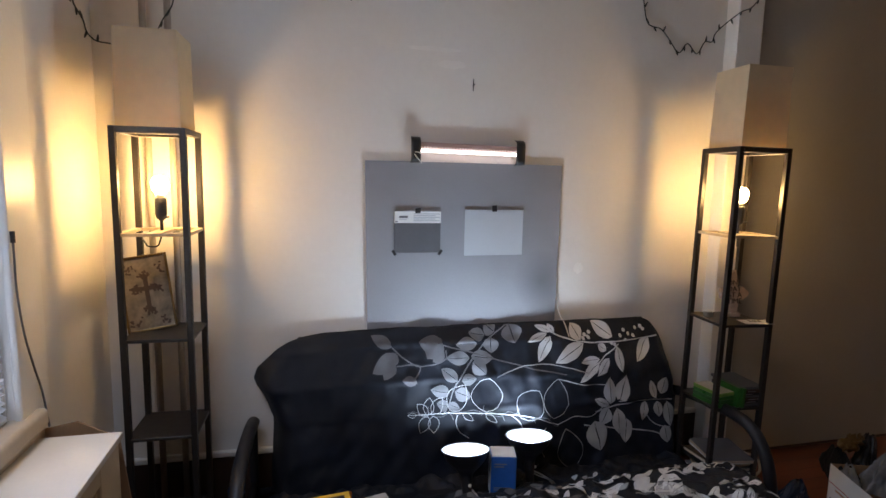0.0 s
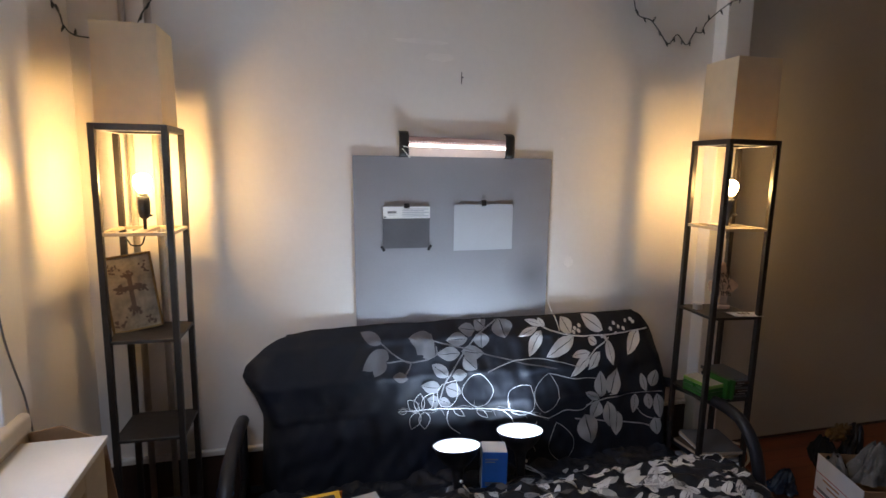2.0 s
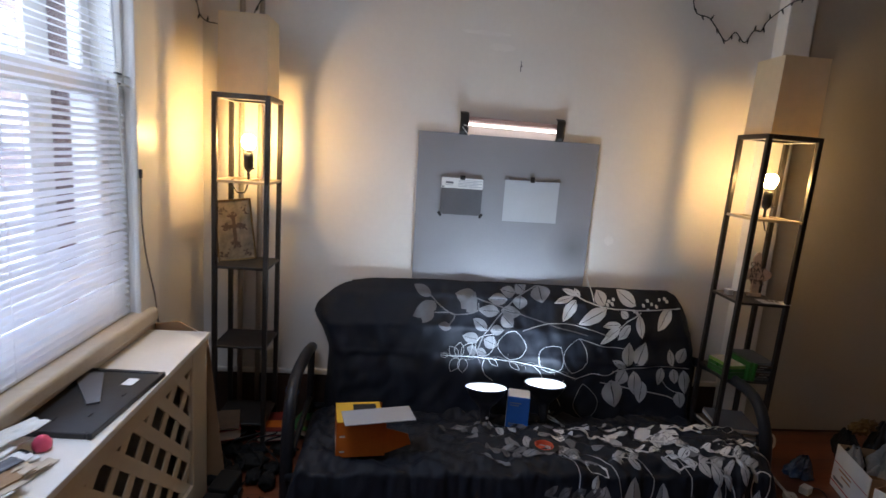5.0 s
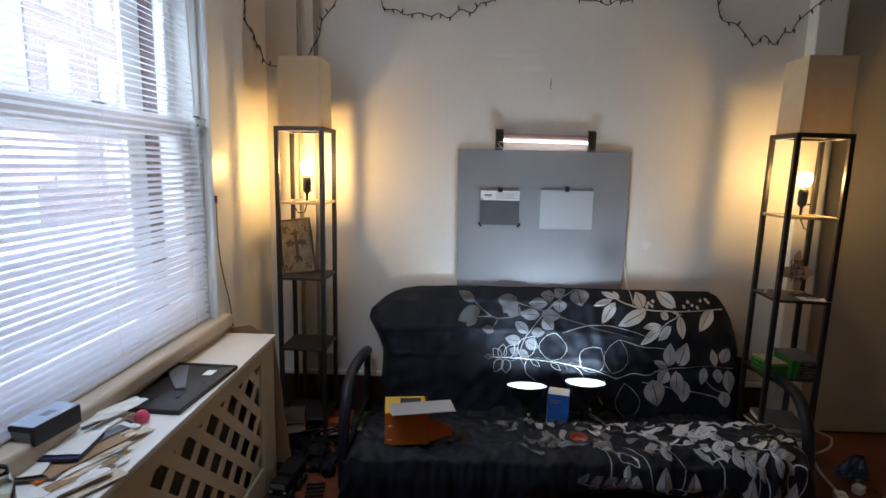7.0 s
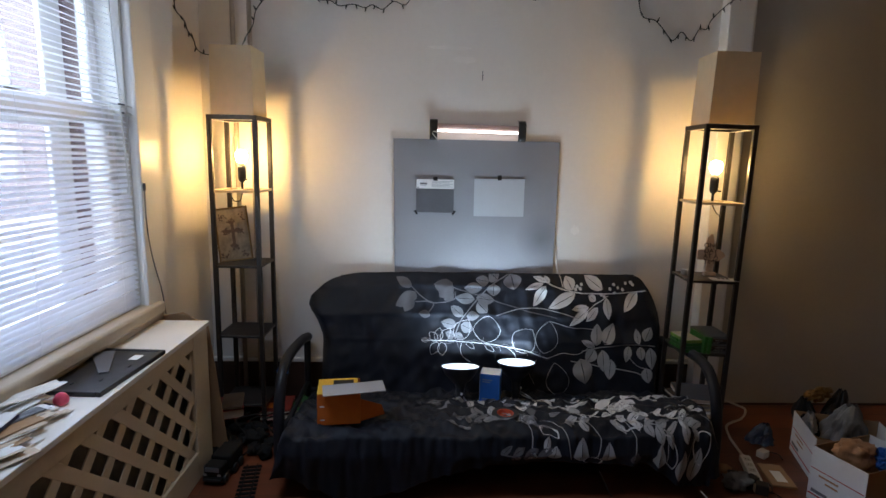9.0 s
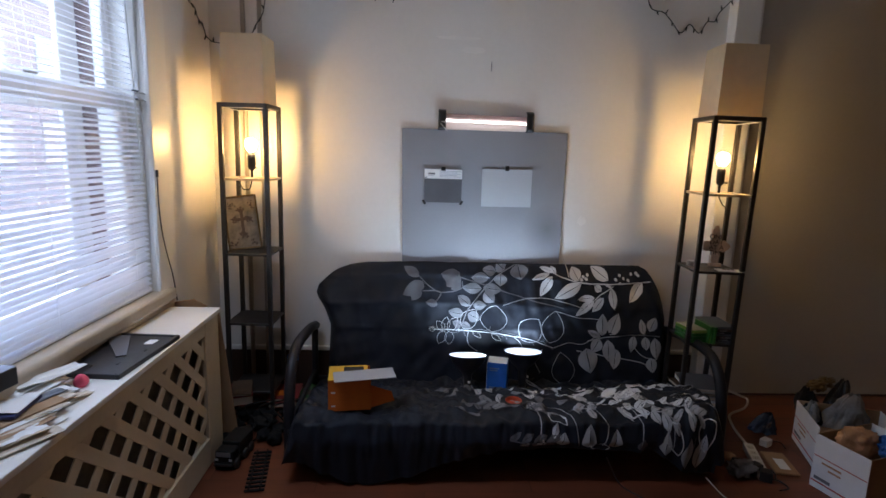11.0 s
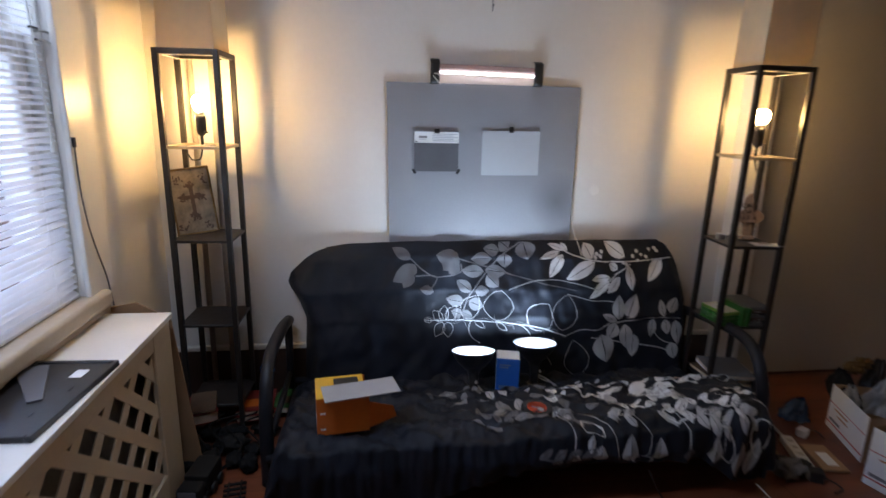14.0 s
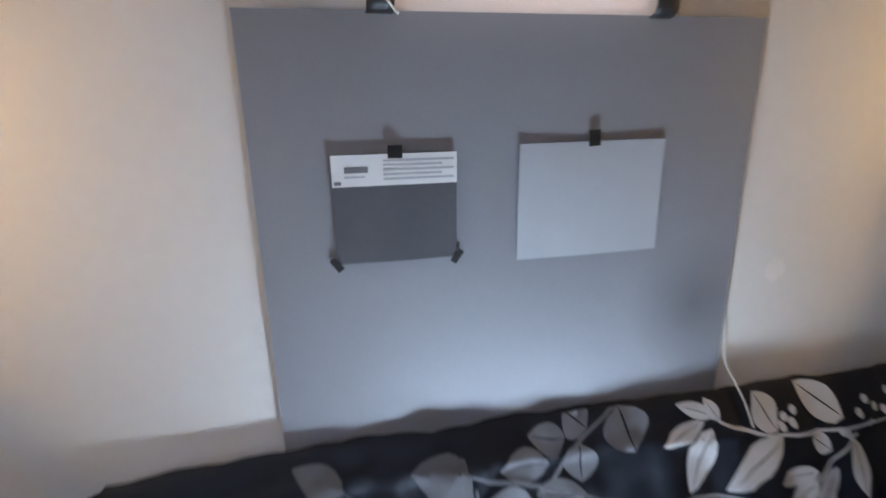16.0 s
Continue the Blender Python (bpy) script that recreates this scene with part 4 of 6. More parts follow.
def seat_spray(rng, material, x, s, turn, n, size):
    """A printed twig with paired leaves on the seat."""
    c, d = math.cos(turn), math.sin(turn)
    line = [(x + c * k * 0.05, s + d * k * 0.05) for k in range(n)]
    line_part("stem_print", on_seat, line, 0.006, material, seat_cover)
    for px, ps in line:
        for side in (-1, 1):
            if rng.random() < 0.12:
                continue
            a = turn + side * rng.uniform(0.6, 1.1)
            l = size * rng.uniform(0.75, 1.2)
            leaf_part(on_seat, (px, ps), (px + l * math.cos(a), ps + l * math.sin(a)), l * rng.uniform(0.45, 0.62), material, seat_cover)


rng = random.Random(7)
for x, s, turn, n, size in ((0.98, 0.33, 0.4, 3, 0.07), (1.12, 0.42, 0.9, 2, 0.075), (1.22, 0.30, 0.2, 3, 0.07), (1.30, 0.47, 0.6, 3, 0.075), (1.44, 0.40, 0.1, 3, 0.075), (1.40, 0.58, 0.3, 3, 0.07),
                            (1.60, 0.58, -0.2, 3, 0.07), (1.18, 0.58, 0.5, 3, 0.065), (1.06, 0.50, 0.1, 2, 0.06), (1.55, 0.70, 0.3, 2, 0.07), (1.32, 0.68, 0.2, 2, 0.07)):
    seat_spray(rng, "print_pale", x, s, turn, n, size)
for x, s, turn, n, size in ((0.70, 0.36, 0.2, 4, 0.055), (0.78, 0.52, 0.6, 3, 0.055), (0.90, 0.62, 1.0, 2, 0.06), (1.10, 0.70, 0.3, 2, 0.06), (1.42, 0.74, 0.4, 3, 0.07),
                            (1.60, 0.76, 0.2, 2, 0.07), (1.16, 0.16, 0.2, 3, 0.05), (1.56, 0.26, 0.0, 3, 0.05)):
    seat_spray(rng, "print_mid", x, s, turn, n, size)
for x, s, turn, n, size in ((0.45, 0.34, 0.3, 3, 0.06), (0.62, 0.62, 0.4, 3, 0.06), (0.80, 0.86, 0.2, 4, 0.075)):
    seat_spray(rng, "print_dim", x, s, turn, n, size)
for x, s0, s1, w, m in ((1.02, 0.95, 0.83, 0.055, "print_mid"), (1.13, 0.96, 0.80, 0.065, "print_mid"), (1.245, 0.95, 0.82, 0.06, "print_mid"), (1.36, 0.97, 0.86, 0.05, "print_dim"), (1.47, 0.97, 0.83, 0.07, "print_mid"),
                        (1.60, 0.98, 0.85, 0.075, "print_mid"), (1.69, 0.98, 0.84, 0.075, "print_mid"), (0.93, 0.94, 0.86, 0.04, "print_pale"), (0.86, 0.93, 0.87, 0.035, "print_mid"), (0.99, 0.86, 0.80, 0.03, "print_pale")):
    leaf_part(on_seat, (x, s0), (x + 0.012, s1), w, m, seat_cover)
for x, s, l, w, a in ((1.66, 0.46, 0.13, 0.07, -0.6), (1.5, 0.80, 0.14, 0.09, 1.2), (1.70, 0.78, 0.13, 0.09, 1.4), (1.3, 0.70, 0.12, 0.07, 0.4), (1.18, 0.9, 0.11, 0.08, 1.5), (0.98, 0.72, 0.1, 0.06, 0.9)):
    outline_part(on_seat, (x, s), (x + l * math.cos(a), s + l * math.sin(a)), w, "print_pale", seat_cover, 0.006)
for k in range(54):
    x, s = rng.uniform(0.92, 1.74), 0.30 + 0.42 * rng.random() ** 1.2
    a, l = rng.uniform(-0.9, 1.3), rng.uniform(0.05, 0.095)
    leaf_part(on_seat, (x, s), (x + l * math.cos(a), s + l * math.sin(a)), l * rng.uniform(0.42, 0.65), "print_pale" if s < 0.44 else ("print_mid", "print_soft", "print_soft")[k % 3], seat_cover, k % 2 == 0)
for k in range(34):
    x, s = rng.uniform(0.50, 0.98), rng.uniform(0.20, 0.72)
    a, l = rng.uniform(-0.6, 1.6), rng.uniform(0.06, 0.10)
    leaf_part(on_seat, (x, s), (x + l * math.cos(a), s + l * math.sin(a)), l * rng.uniform(0.42, 0.6), "print_soft" if k % 3 else "print_dim", seat_cover, k % 2 == 0)
for k in range(9):
    dot_part(on_seat, 1.60 + 0.035 * (k % 3) + rng.uniform(-0.01, 0.01), 0.36 + 0.035 * (k // 3) + rng.uniform(-0.01, 0.01), 0.011, "print_pale", seat_cover)
for k in range(7):
    x = 0.85 + 0.145 * k
    line_part("stem_print", on_seat, smooth_line([(x, 0.60 + 0.1 * rng.random()), (x + 0.08, 0.78), (x + 0.05 + 0.06 * rng.random(), 0.93)]), 0.0036, "print_mid", seat_cover)

# ---- clamp lamps on the seat ----
def clamp_lamp(x, y, z, r, rz, tilt, watts, label):
    lamp = thing("clamp_lamp", (x, y, z), label, "work lamp", rz, "clamp lamps on the futon", tilt)
    bm = bmesh.new()
    prof = [(0.021, -0.135), (0.024, -0.10), (0.03, -0.085), (0.055, -0.062), (0.082, -0.03), (r - 0.002, 0.0), (r + 0.002, 0.003), (r, 0.005), (r - 0.004, 0.002), (0.080, -0.028), (0.053, -0.059), (0.028, -0.081), (0.0, -0.083)]
    # the shell's shade is put into its dark metal colour; the lining stays bright
    lathe(bm, prof[:8], 36)
    bowl = part("reflector", bm, "alu_dark", lamp, "spun metal bowl reflector, coloured dark for its unlit side", True)
    bm = bmesh.new()
    lathe(bm, prof[7:], 36)
    part("lining", bm, "lining", bowl, "bright aluminium lining", True)
    bm = bmesh.new()
    lathe(bm, [(0.0, -0.195), (0.014, -0.195), (0.019, -0.185), (0.0205, -0.13), (0.018, -0.115), (0.0, -0.115)], 18)
    part("socket", bm, "black_plastic", lamp, "black socket", True)
    bm = bmesh.new()
    lathe(bm, [(0.02, -0.075), (0.034, -0.060), (0.044, -0.050), (0.047, -0.044), (0.042, -0.038), (0.03, -0.035), (0.0, -0.034)], 30)
    bulb = part("bulb", bm, "led", lamp, "glowing cool white flood bulb", True)
    beam = new("flood_beam", bpy.data.lights.new("flood_beam", "AREA"))
    beam.data.shape, beam.data.size, beam.data.spread = "DISK", 0.08, radians(115)
    beam.data.energy, beam.data.color = watts, (0.64, 0.83, 1.0)
    beam.parent = bulb
    beam.matrix_local = pose(0, 0, -0.031, 180, 0, 0)
    bm = bmesh.new()
    tube(bm, curve([(0.018, -0.015, -0.15), (0.03, -0.05, -0.17), (0.005, -0.085, -0.185), (-0.035, -0.09, -0.19), (-0.07, -0.06, -0.192)]), 0.0035, 7)
    tube(bm, curve([(0.018, -0.012, -0.155), (0.045, -0.035, -0.18), (0.02, -0.09, -0.19), (-0.02, -0.105, -0.192)]), 0.003, 7)
    part("spring_clamp", bm, "alu", lamp, "bent steel wire clamp", True)
    bm = bmesh.new()
    lathe(bm, [(0.0, 0.0), (0.006, 0.0), (0.007, 0.006), (0.0, 0.009)], 10, pose(0.006, -0.022, -0.13, 90, 0, 0))
    part("thumb_screw", bm, "white_plastic", lamp, "pale wing screw", True)
    bm = bmesh.new()
    tube(bm, curve([(0, 0, -0.19), (0.02, 0.03, -0.192), (0.09, -0.01, -0.175), (0.16, -0.05, -0.165), (0.26, 0.02, -0.165), (0.34, 0.03, -0.17)]), 0.0032, 6)
    part("cord", bm, "black_plastic", lamp, smooth=True)
    return lamp


clamp_lamp(0.672, 2.035, 0.354, 0.096, 0, (-12, 0), 0.42, "aluminium clamp lamp with glowing bulb, facing up")
clamp_lamp(0.971, 2.100, 0.353, 0.098, 70, (-3, 8.5), 0.17, "aluminium clamp lamp with glowing bulb beside blue carton")

# ---- cartons and tape on the seat ----
carton = thing("blue_carton", (0.830, 2.03, 0.156), "small blue and white light bulb carton standing on the futon", "box", -14)
part("body", one((-0.051, -0.045, 0), (0.051, 0.045, 0.178), 0.0015), "blue", carton)
part("side_label", one((-0.0525, -0.043, 0.002), (-0.0511, 0.043, 0.176)), "paper", carton, "white side panel")
part("top_label", one((-0.049, -0.043, 0.1781), (0.049, 0.043, 0.1795)), "paper", carton, "white lid")
for k, (z, l) in enumerate(((0.146, 0.05), (0.135, 0.04), (0.045, 0.055), (0.036, 0.03))):
    part("bar", one((-0.038, -0.0458, z), (-0.038 + l, -0.0451, z + 0.005)), "lid", carton, "pale blue lettering bar")
bm = bmesh.new()
slab(bm, [(0.016 * math.cos(k * math.pi / 8), 0.02 * math.sin(k * math.pi / 8)) for k in range(16)], 0.0006)
part("dark_emblem", moved(bm, pose(-0.0531, 0, 0.11, 90, 0, -90)), "ink", carton)

obox = thing("orange_carton", (0.116, 1.642, 0.282), "opened orange and yellow carton with grey flap on the futon", "box", 7)
w, d, h, t = 0.09, 0.078, 0.137, 0.003
part("front_panel", one((-w, -d, 0), (w, -d + t, h)), "orange", obox)
part("back_panel", one((-w, d - t, 0), (w, d, h)), "orange", obox)
part("side_panel", one((-w, -d + t, 0), (-w + t, d - t, h)), "orange", obox)
part("bottom_panel", one((-w + t, -d + t, 0), (w, d - t, t)), "card", obox)
part("top_panel", one((-w, -d, h), (w - 0.01, d, h + t)), "yellow", obox)
part("dark_patch", one((-0.025, 0.0, h + t), (0.062, 0.06, h + t + 0.0008)), "tape", obox, "flat dark patch on the yellow top")
bm = one((-0.13, -0.062, 0), (0.13, 0.062, t))
part("flap", moved(bm, pose(0.062, -0.052, h + 0.009, -3, -1, 4)), "card_grey", obox, "raised grey cardboard flap")
bm = bmesh.new()
slab(bm, [(0, 0), (0.115, 0.004), (0.10, 0.05), (0, 0.10)], t)
part("side_flap", moved(bm, pose(w, -d + 0.006, 0.008, 90, 0, 25)), "orange", obox, "opened orange side flap")
for k in range(2):
    part("bar", one((-w + 0.012, -d - 0.0008, 0.02 + 0.06 * k), (-w + 0.03, -d, 0.026 + 0.06 * k)), "paper", obox, "pale printed mark")
part("label", one((-w - 0.0008, -0.03, 0.015), (-w, -0.005, 0.05)), "paper", obox, "white sticker")

roll = thing("tape_roll", (0.846, 1.648, 0.262), "roll of black tape with an orange-red core", "tape", 15)
bm = bmesh.new()
lathe(bm, [(0.034, 0), (0.052, 0), (0.053, 0.003), (0.053, 0.027), (0.052, 0.03), (0.034, 0.03), (0.034, 0)], 32)
roll.scale = (1.12, 1.12, 1.12)
part("tape", bm, "tape", roll, smooth=False)
bm = bmesh.new()
lathe(bm, [(0.0, 0.012), (0.0335, 0.012), (0.0338, 0.031), (0.0315, 0.031), (0.031, 0.014), (0.0, 0.014)], 32)
part("core", bm, "core", roll, "orange-red cardboard core")

# ---- grey test board on the wall ----
board = thing("projection_board", (0.304, BACK - 0.004, 0.758), "silver-grey projection test board hung on the white wall", "board", -0.0)


def board_face(u, v, y):
    bow = 0.004 * math.sin(math.pi * u) * (1 - v) + 0.0012 * noise.noise((u * 3, v * 3, 2))
    return Vector((u * 0.912 + 0.012 * (1 - v) * (1 - u) - 0.003 * (1 - v) * u, y - bow, v * 0.748))


bm = bmesh.new()
a = [[bm.verts.new(board_face(i / 12, j / 10, -0.008)) for j in range(11)] for i in range(13)]
b = [[bm.verts.new(board_face(i / 12, j / 10, -0.005)) for j in range(11)] for i in range(13)]
for i in range(12):
    for j in range(10):
        bm.faces.new((a[i][j], a[i + 1][j], a[i + 1][j + 1], a[i][j + 1]))
        bm.faces.new((b[i][j], b[i][j + 1], b[i + 1][j + 1], b[i + 1][j]))
for i in range(12):
    bm.faces.new((a[i][0], b[i][0], b[i + 1][0], a[i + 1][0]))
    bm.faces.new((a[i][10], a[i + 1][10], b[i + 1][10], b[i][10]))
for j in range(10):
    bm.faces.new((a[0][j], a[0][j + 1], b[0][j + 1], b[0][j]))
    bm.faces.new((a[12][j], b[12][j], b[12][j + 1], a[12][j + 1]))
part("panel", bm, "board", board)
part("spacer", one((0.1, -0.0045, 0.3), (0.8, 0.003, 0.7)), "dark", board)
BYF = BACK - 0.0148     # in front of the board


def pinned(name, x, z, w, h, material, label, roll=0.0, curl=0.004):
    """A sheet taped at its top edge, its corners curling away from the board."""
    t = thing(name, (x, BYF, z), label, "paper", 0)
    bm = bmesh.new()

    def f(u, v):
        k = abs(2 * u - 1)
        return Vector(((u - 0.5) * w, -0.003 - curl * 0.6 * k ** 2 * v ** 2 - 0.004 * (1 - v) * (1 - k), (v - 1) * h))
    sheet(bm, f, 10, 8)
    part("sheet", moved(bm, pose(0, 0, 0, 0, roll, 0)), material, t, smooth=True)
    return t


sheet1 = pinned("test_card", 0.535, 1.289, 0.207, 0.181, "dark_sheet", "dark grey test card with white printed header, taped up")
for o in (one((-0.1035, -0.0068, -0.05), (0.1035, -0.0056, 0.001)),):
    part("header", o, "paper", sheet1, "white header strip")
for k in range(5):
    part("bar", one((-0.02, -0.0074, -0.011 - 0.0075 * k), (0.098 - 0.02 * (k % 2), -0.0068, -0.0075 - 0.0075 * k)), "grey_sheet", sheet1, "grey text bar")
part("bar", one((-0.083, -0.0074, -0.028), (-0.045, -0.0068, -0.018)), "ink", sheet1, "dark logo bar")
part("bar", one((-0.083, -0.0074, -0.036), (-0.05, -0.0068, -0.033)), "grey_sheet", sheet1, "grey text bar")
part("bar", one((-0.1, -0.0074, -0.047), (-0.089, -0.0068, -0.041)), "ink", sheet1, "dark mark")
part("tape_tab", one((-0.012, -0.0085, -0.006), (0.012, -0.0069, 0.015), 0.0004), "tape", sheet1, "black tape")
for s, x in ((-1, -0.104), (1, 0.104)):
    part("tape_tab", moved(one((-0.006, -0.0055, -0.013), (0.006, -0.0042, 0.013), 0.0004), pose(x, 0, -0.181, 0, s * 35, 0)), "tape", sheet1, "black tape")
sheet2 = pinned("grey_sample", 0.889, 1.299, 0.279, 0.207, "grey_sheet", "light grey sample sheet taped to the board", -0.3, 0.005)
part("tape_tab", moved(one((-0.011, -0.0062, -0.008), (0.011, -0.0048, 0.02), 0.0004), pose(0, 0, 0, 0, -4, 0)), "tape", sheet2, "black tape")

# tube light above the board
strip = thing("tube_light", (0.762, BACK, 1.55), "slim glowing tube light fixed with black tape above the board", "light", 0)
part("body", moved(one((-0.245, -0.018, -0.006), (0.245, 0, 0.038), 0.003), pose(0, 0, 0, 0, 0.8, 0)), "tube_body", strip)
bm = bmesh.new()
tube(bm, [(-0.222, -0.026, 0.003), (0.222, -0.026, -0.003)], 0.0065, 14)
part("tube", bm, "tube", strip, "glowing white tube", True)
for k in range(34):
    part("rib", one((-0.218 + k * 0.0132, -0.022, 0.0145 - k * 0.0002), (-0.211 + k * 0.0132, -0.018, 0.022 - k * 0.0002)), "paper", strip)
for s, x in ((-1, -0.242), (1, 0.238)):
    bm = bmesh.new()
    sheet(bm, lambda u, v: (x - 0.021 + 0.042 * u, -0.0355 + 0.033 * abs(2 * v - 1) ** 9, -0.052 + 0.115 * v), 3, 12)
    ob = part("tape_wrap", bm, "tape", strip, "wide black tape", True)
    md = ob.modifiers.new("thick", "SOLIDIFY")
    md.thickness = 0.001
bm = bmesh.new()
tube(bm, curve([(-0.262, -0.012, 0.075), (-0.266, -0.018, 0.03), (-0.262, -0.022, 0.0), (-0.235, -0.04, -0.004), (-0.22, -0.038, -0.01)]), 0.0022, 6)
tube(bm, curve([(-0.25, -0.038, -0.012), (-0.235, -0.038, -0.03), (-0.215, -0.028, -0.05)]), 0.0022, 6)
part("cord", bm, "white_plastic", strip, "thin white cord", True)

# loose white cord at the board's edge
bm = bmesh.new()
tube(bm, curve([(1.216, BACK - 0.006, 0.96), (1.222, BACK - 0.01, 0.9), (1.228, BACK - 0.014, 0.83), (1.238, 2.378, 0.787), (1.250, 2.358, 0.75), (1.258, 2.335, 0.705)]), 0.0022, 6)
tagged(link("hanging_cable", bm, "cord", smooth=True), "thin white cable hanging beside the board", "cable")
bm = bmesh.new()
lathe(bm, [(0.0, 0), (0.0028, 0), (0.003, 0.02), (0.0, 0.022)], 8, pose(0.778, BACK - 0.001, 1.845, 90, 0, 0))
box(bm, (0.7765, BACK - 0.004, 1.82), (0.7795, BACK - 0.001, 1.87))
tagged(link("nail", bm, "black_metal"), "small dark nail in the white wall", "nail")

# ---- string lights ----
def light_string(pts, label, gap=0.05):
    ob = thing("string_lights", pts[0], label, "string lights", group="string lights on the wall")
    o = Vector(pts[0])
    line = curve([Vector(p) - o for p in pts], 8)
    bm = bmesh.new()
    tube(bm, line, 0.0026, 6)
    part("wire", bm, "wire", ob, smooth=True)
    run, rg = 0.0, random.Random(len(pts))
    for p, q in zip(line, line[1:]):
        run += (q - p).length
        if run > gap:
            run = 0.0
            d = Vector((rg.uniform(-0.6, 0.6), -0.35, rg.choice((-1, -1, 0.8)))).normalized()
            bm = bmesh.new()
            tube(bm, [q, q + d * 0.012, q + d * 0.024], [0.0042, 0.0042, 0.002], 7)
            part("mini_bulb", bm, "wire", ob)
    return ob


YS = BACK - 0.006
light_string([(-0.15, YS, 2.36), (-0.11, YS, 2.26), (-0.09, YS, 2.205), (-0.03, YS, 2.20), (0.02, YS, 2.175), (0.09, YS, 2.185), (0.15, YS, 2.17), (0.19, YS, 2.185), (0.243, YS, 2.165), (0.30, YS, 2.205), (0.36, YS, 2.19), (0.40, YS, 2.235), (0.46, YS, 2.25), (0.55, YS, 2.31)],
             "dark wire of unlit mini lights draped over the wall")
light_string([(0.80, YS, 2.33), (0.90, YS, 2.262), (0.99, YS, 2.255), (1.044, YS, 2.236), (1.09, YS, 2.26), (1.155, YS, 2.262), (1.26, YS, 2.34)], "dark wire of unlit mini lights draped over the wall")
light_string([(1.57, YS, 2.36), (1.59, YS, 2.27), (1.62, YS, 2.175), (1.69, YS, 2.155), (1.735, YS, 2.115), (1.795, YS, 2.055), (1.84, YS, 2.10), (1.895, YS, 2.057), (1.935, YS, 2.115), (1.975, YS, 2.12), (2.00, YS, 2.17), (2.045, 2.33, 2.235), (2.10, 2.325, 2.26), (2.14, 2.325, 2.30)],
             "dark wire of unlit mini lights sagging between wall and post")
XS = LEFT + 0.007
light_string([(XS, 2.02, 2.42), (XS, 2.07, 2.28), (XS, 2.13, 2.155), (XS, 2.135, 2.065), (XS, 2.225, 2.04), (XS, 2.26, 2.00), (XS, 2.33, 1.97), (XS, 2.36, 1.935), (XS + 0.015, 2.40, 1.915), (XS + 0.06, BACK - 0.008, 1.91)],
             "dark wire of unlit mini lights hanging down in the corner")
light_string([(-0.30, YS, 2.34), (-0.345, YS, 2.226), (-0.39, YS, 2.17), (-0.415, YS, 2.13), (-0.42, YS - 0.03, 2.06), (-0.45, YS - 0.05, 2.0), (-0.47, YS - 0.06, 1.95)], "dark wire of unlit mini lights falling behind the lamp shade")

# ---- radiator cover under the window ----
rad = thing("radiator_cover", (-0.485, 0, 0), "cream-painted radiator cover with diamond lattice front", "radiator cover")
RY0, RY1, RT = -0.35, 1.765, 0.67
part("top", one((LEFT + 0.002 + 0.485, RY0, RT - 0.02), (0.012, RY1 + 0.006, RT), 0.003, 2), "trim", rad, "white painted top board")
part("front_stile", one((-0.02, RY1 - 0.15, 0), (0, RY1, RT - 0.02), 0.003), "cream", rad)
part("front_stile", one((-0.02, RY0, 0), (0, RY0 + 0.14, RT - 0.02), 0.003), "cream", rad)
part("front_rail", one((-0.02, RY0 + 0.14, RT - 0.082), (0, RY1 - 0.15, RT - 0.02), 0.003), "cream", rad)
part("front_rail", one((-0.02, RY0 + 0.14, 0), (0, RY1 - 0.15, 0.125), 0.003), "cream", rad)
part("side_panel", one((LEFT + 0.002 + 0.485, RY1 - 0.02, 0), (-0.02, RY1, RT - 0.02), 0.002), "cream", rad)
part("inner_panel", one((-0.10, RY0 + 0.02, 0.02), (-0.09, RY1 - 0.03, RT - 0.03)), "iron", rad)
ly0, ly1, lz0, lz1 = RY0 + 0.13, RY1 - 0.14, 0.115, RT - 0.072


def clip_strip(py, pz, ang):
    """The stretch of a slanting lattice strip inside the opening."""
    c, s = math.cos(ang), math.sin(ang)
    ts = []
    for lo, hi, p, d in ((ly0, ly1, py, c), (lz0, lz1, pz, s)):
        t0, t1 = sorted(((lo - p) / d, (hi - p) / d))
        ts.append((t0, t1))
    a, b = max(t[0] for t in ts), min(t[1] for t in ts)
    return (a, b) if b - a > 0.03 else None


# two crossing layers of strips, set out from the centre of one diamond
for (hy, hz), (sy, sz), depth in (((0.0885, -0.0757), (0.0755, 0.0700), -0.012), ((0.0755, 0.0700), (0.0885, -0.0757), -0.0130)):
    ang = math.atan2(hz, hy)
    for k in range(-16, 14):
        py, pz = 0.868 + (k + 0.5) * sy, 0.402 + (k + 0.5) * sz
        r = clip_strip(py, pz, ang)
        if not r:
            continue
        bm = bmesh.new()
        box(bm, (depth - 0.0025, r[0] - 0.01, -0.0205), (depth + 0.0025, r[1] + 0.01, 0.0205), 0.001, 1, Matrix.Translation((0, py, pz)) @ Matrix.Rotation(ang, 4, "X"))
        part("lattice_strip", bm, "lattice", rad)

# ---- on the radiator cover ----
pf = thing("picture_frame", (-0.597, 1.17, RT), "black picture frame lying face down with its stand folded", "picture frame", -3.5)
part("backing", one((-0.105, -0.18, 0), (0.105, 0.18, 0.012), 0.002), "black_plastic", pf)
for a, b in (((-0.112, -0.188, 0), (-0.098, 0.188, 0.016)), ((0.098, -0.188, 0), (0.112, 0.188, 0.016)), ((-0.098, -0.188, 0), (0.098, -0.174, 0.016)), ((-0.098, 0.174, 0), (0.098, 0.188, 0.016))):
    part("frame_bar", one(a, b, 0.002), "black_plastic", pf)
bm = bmesh.new()
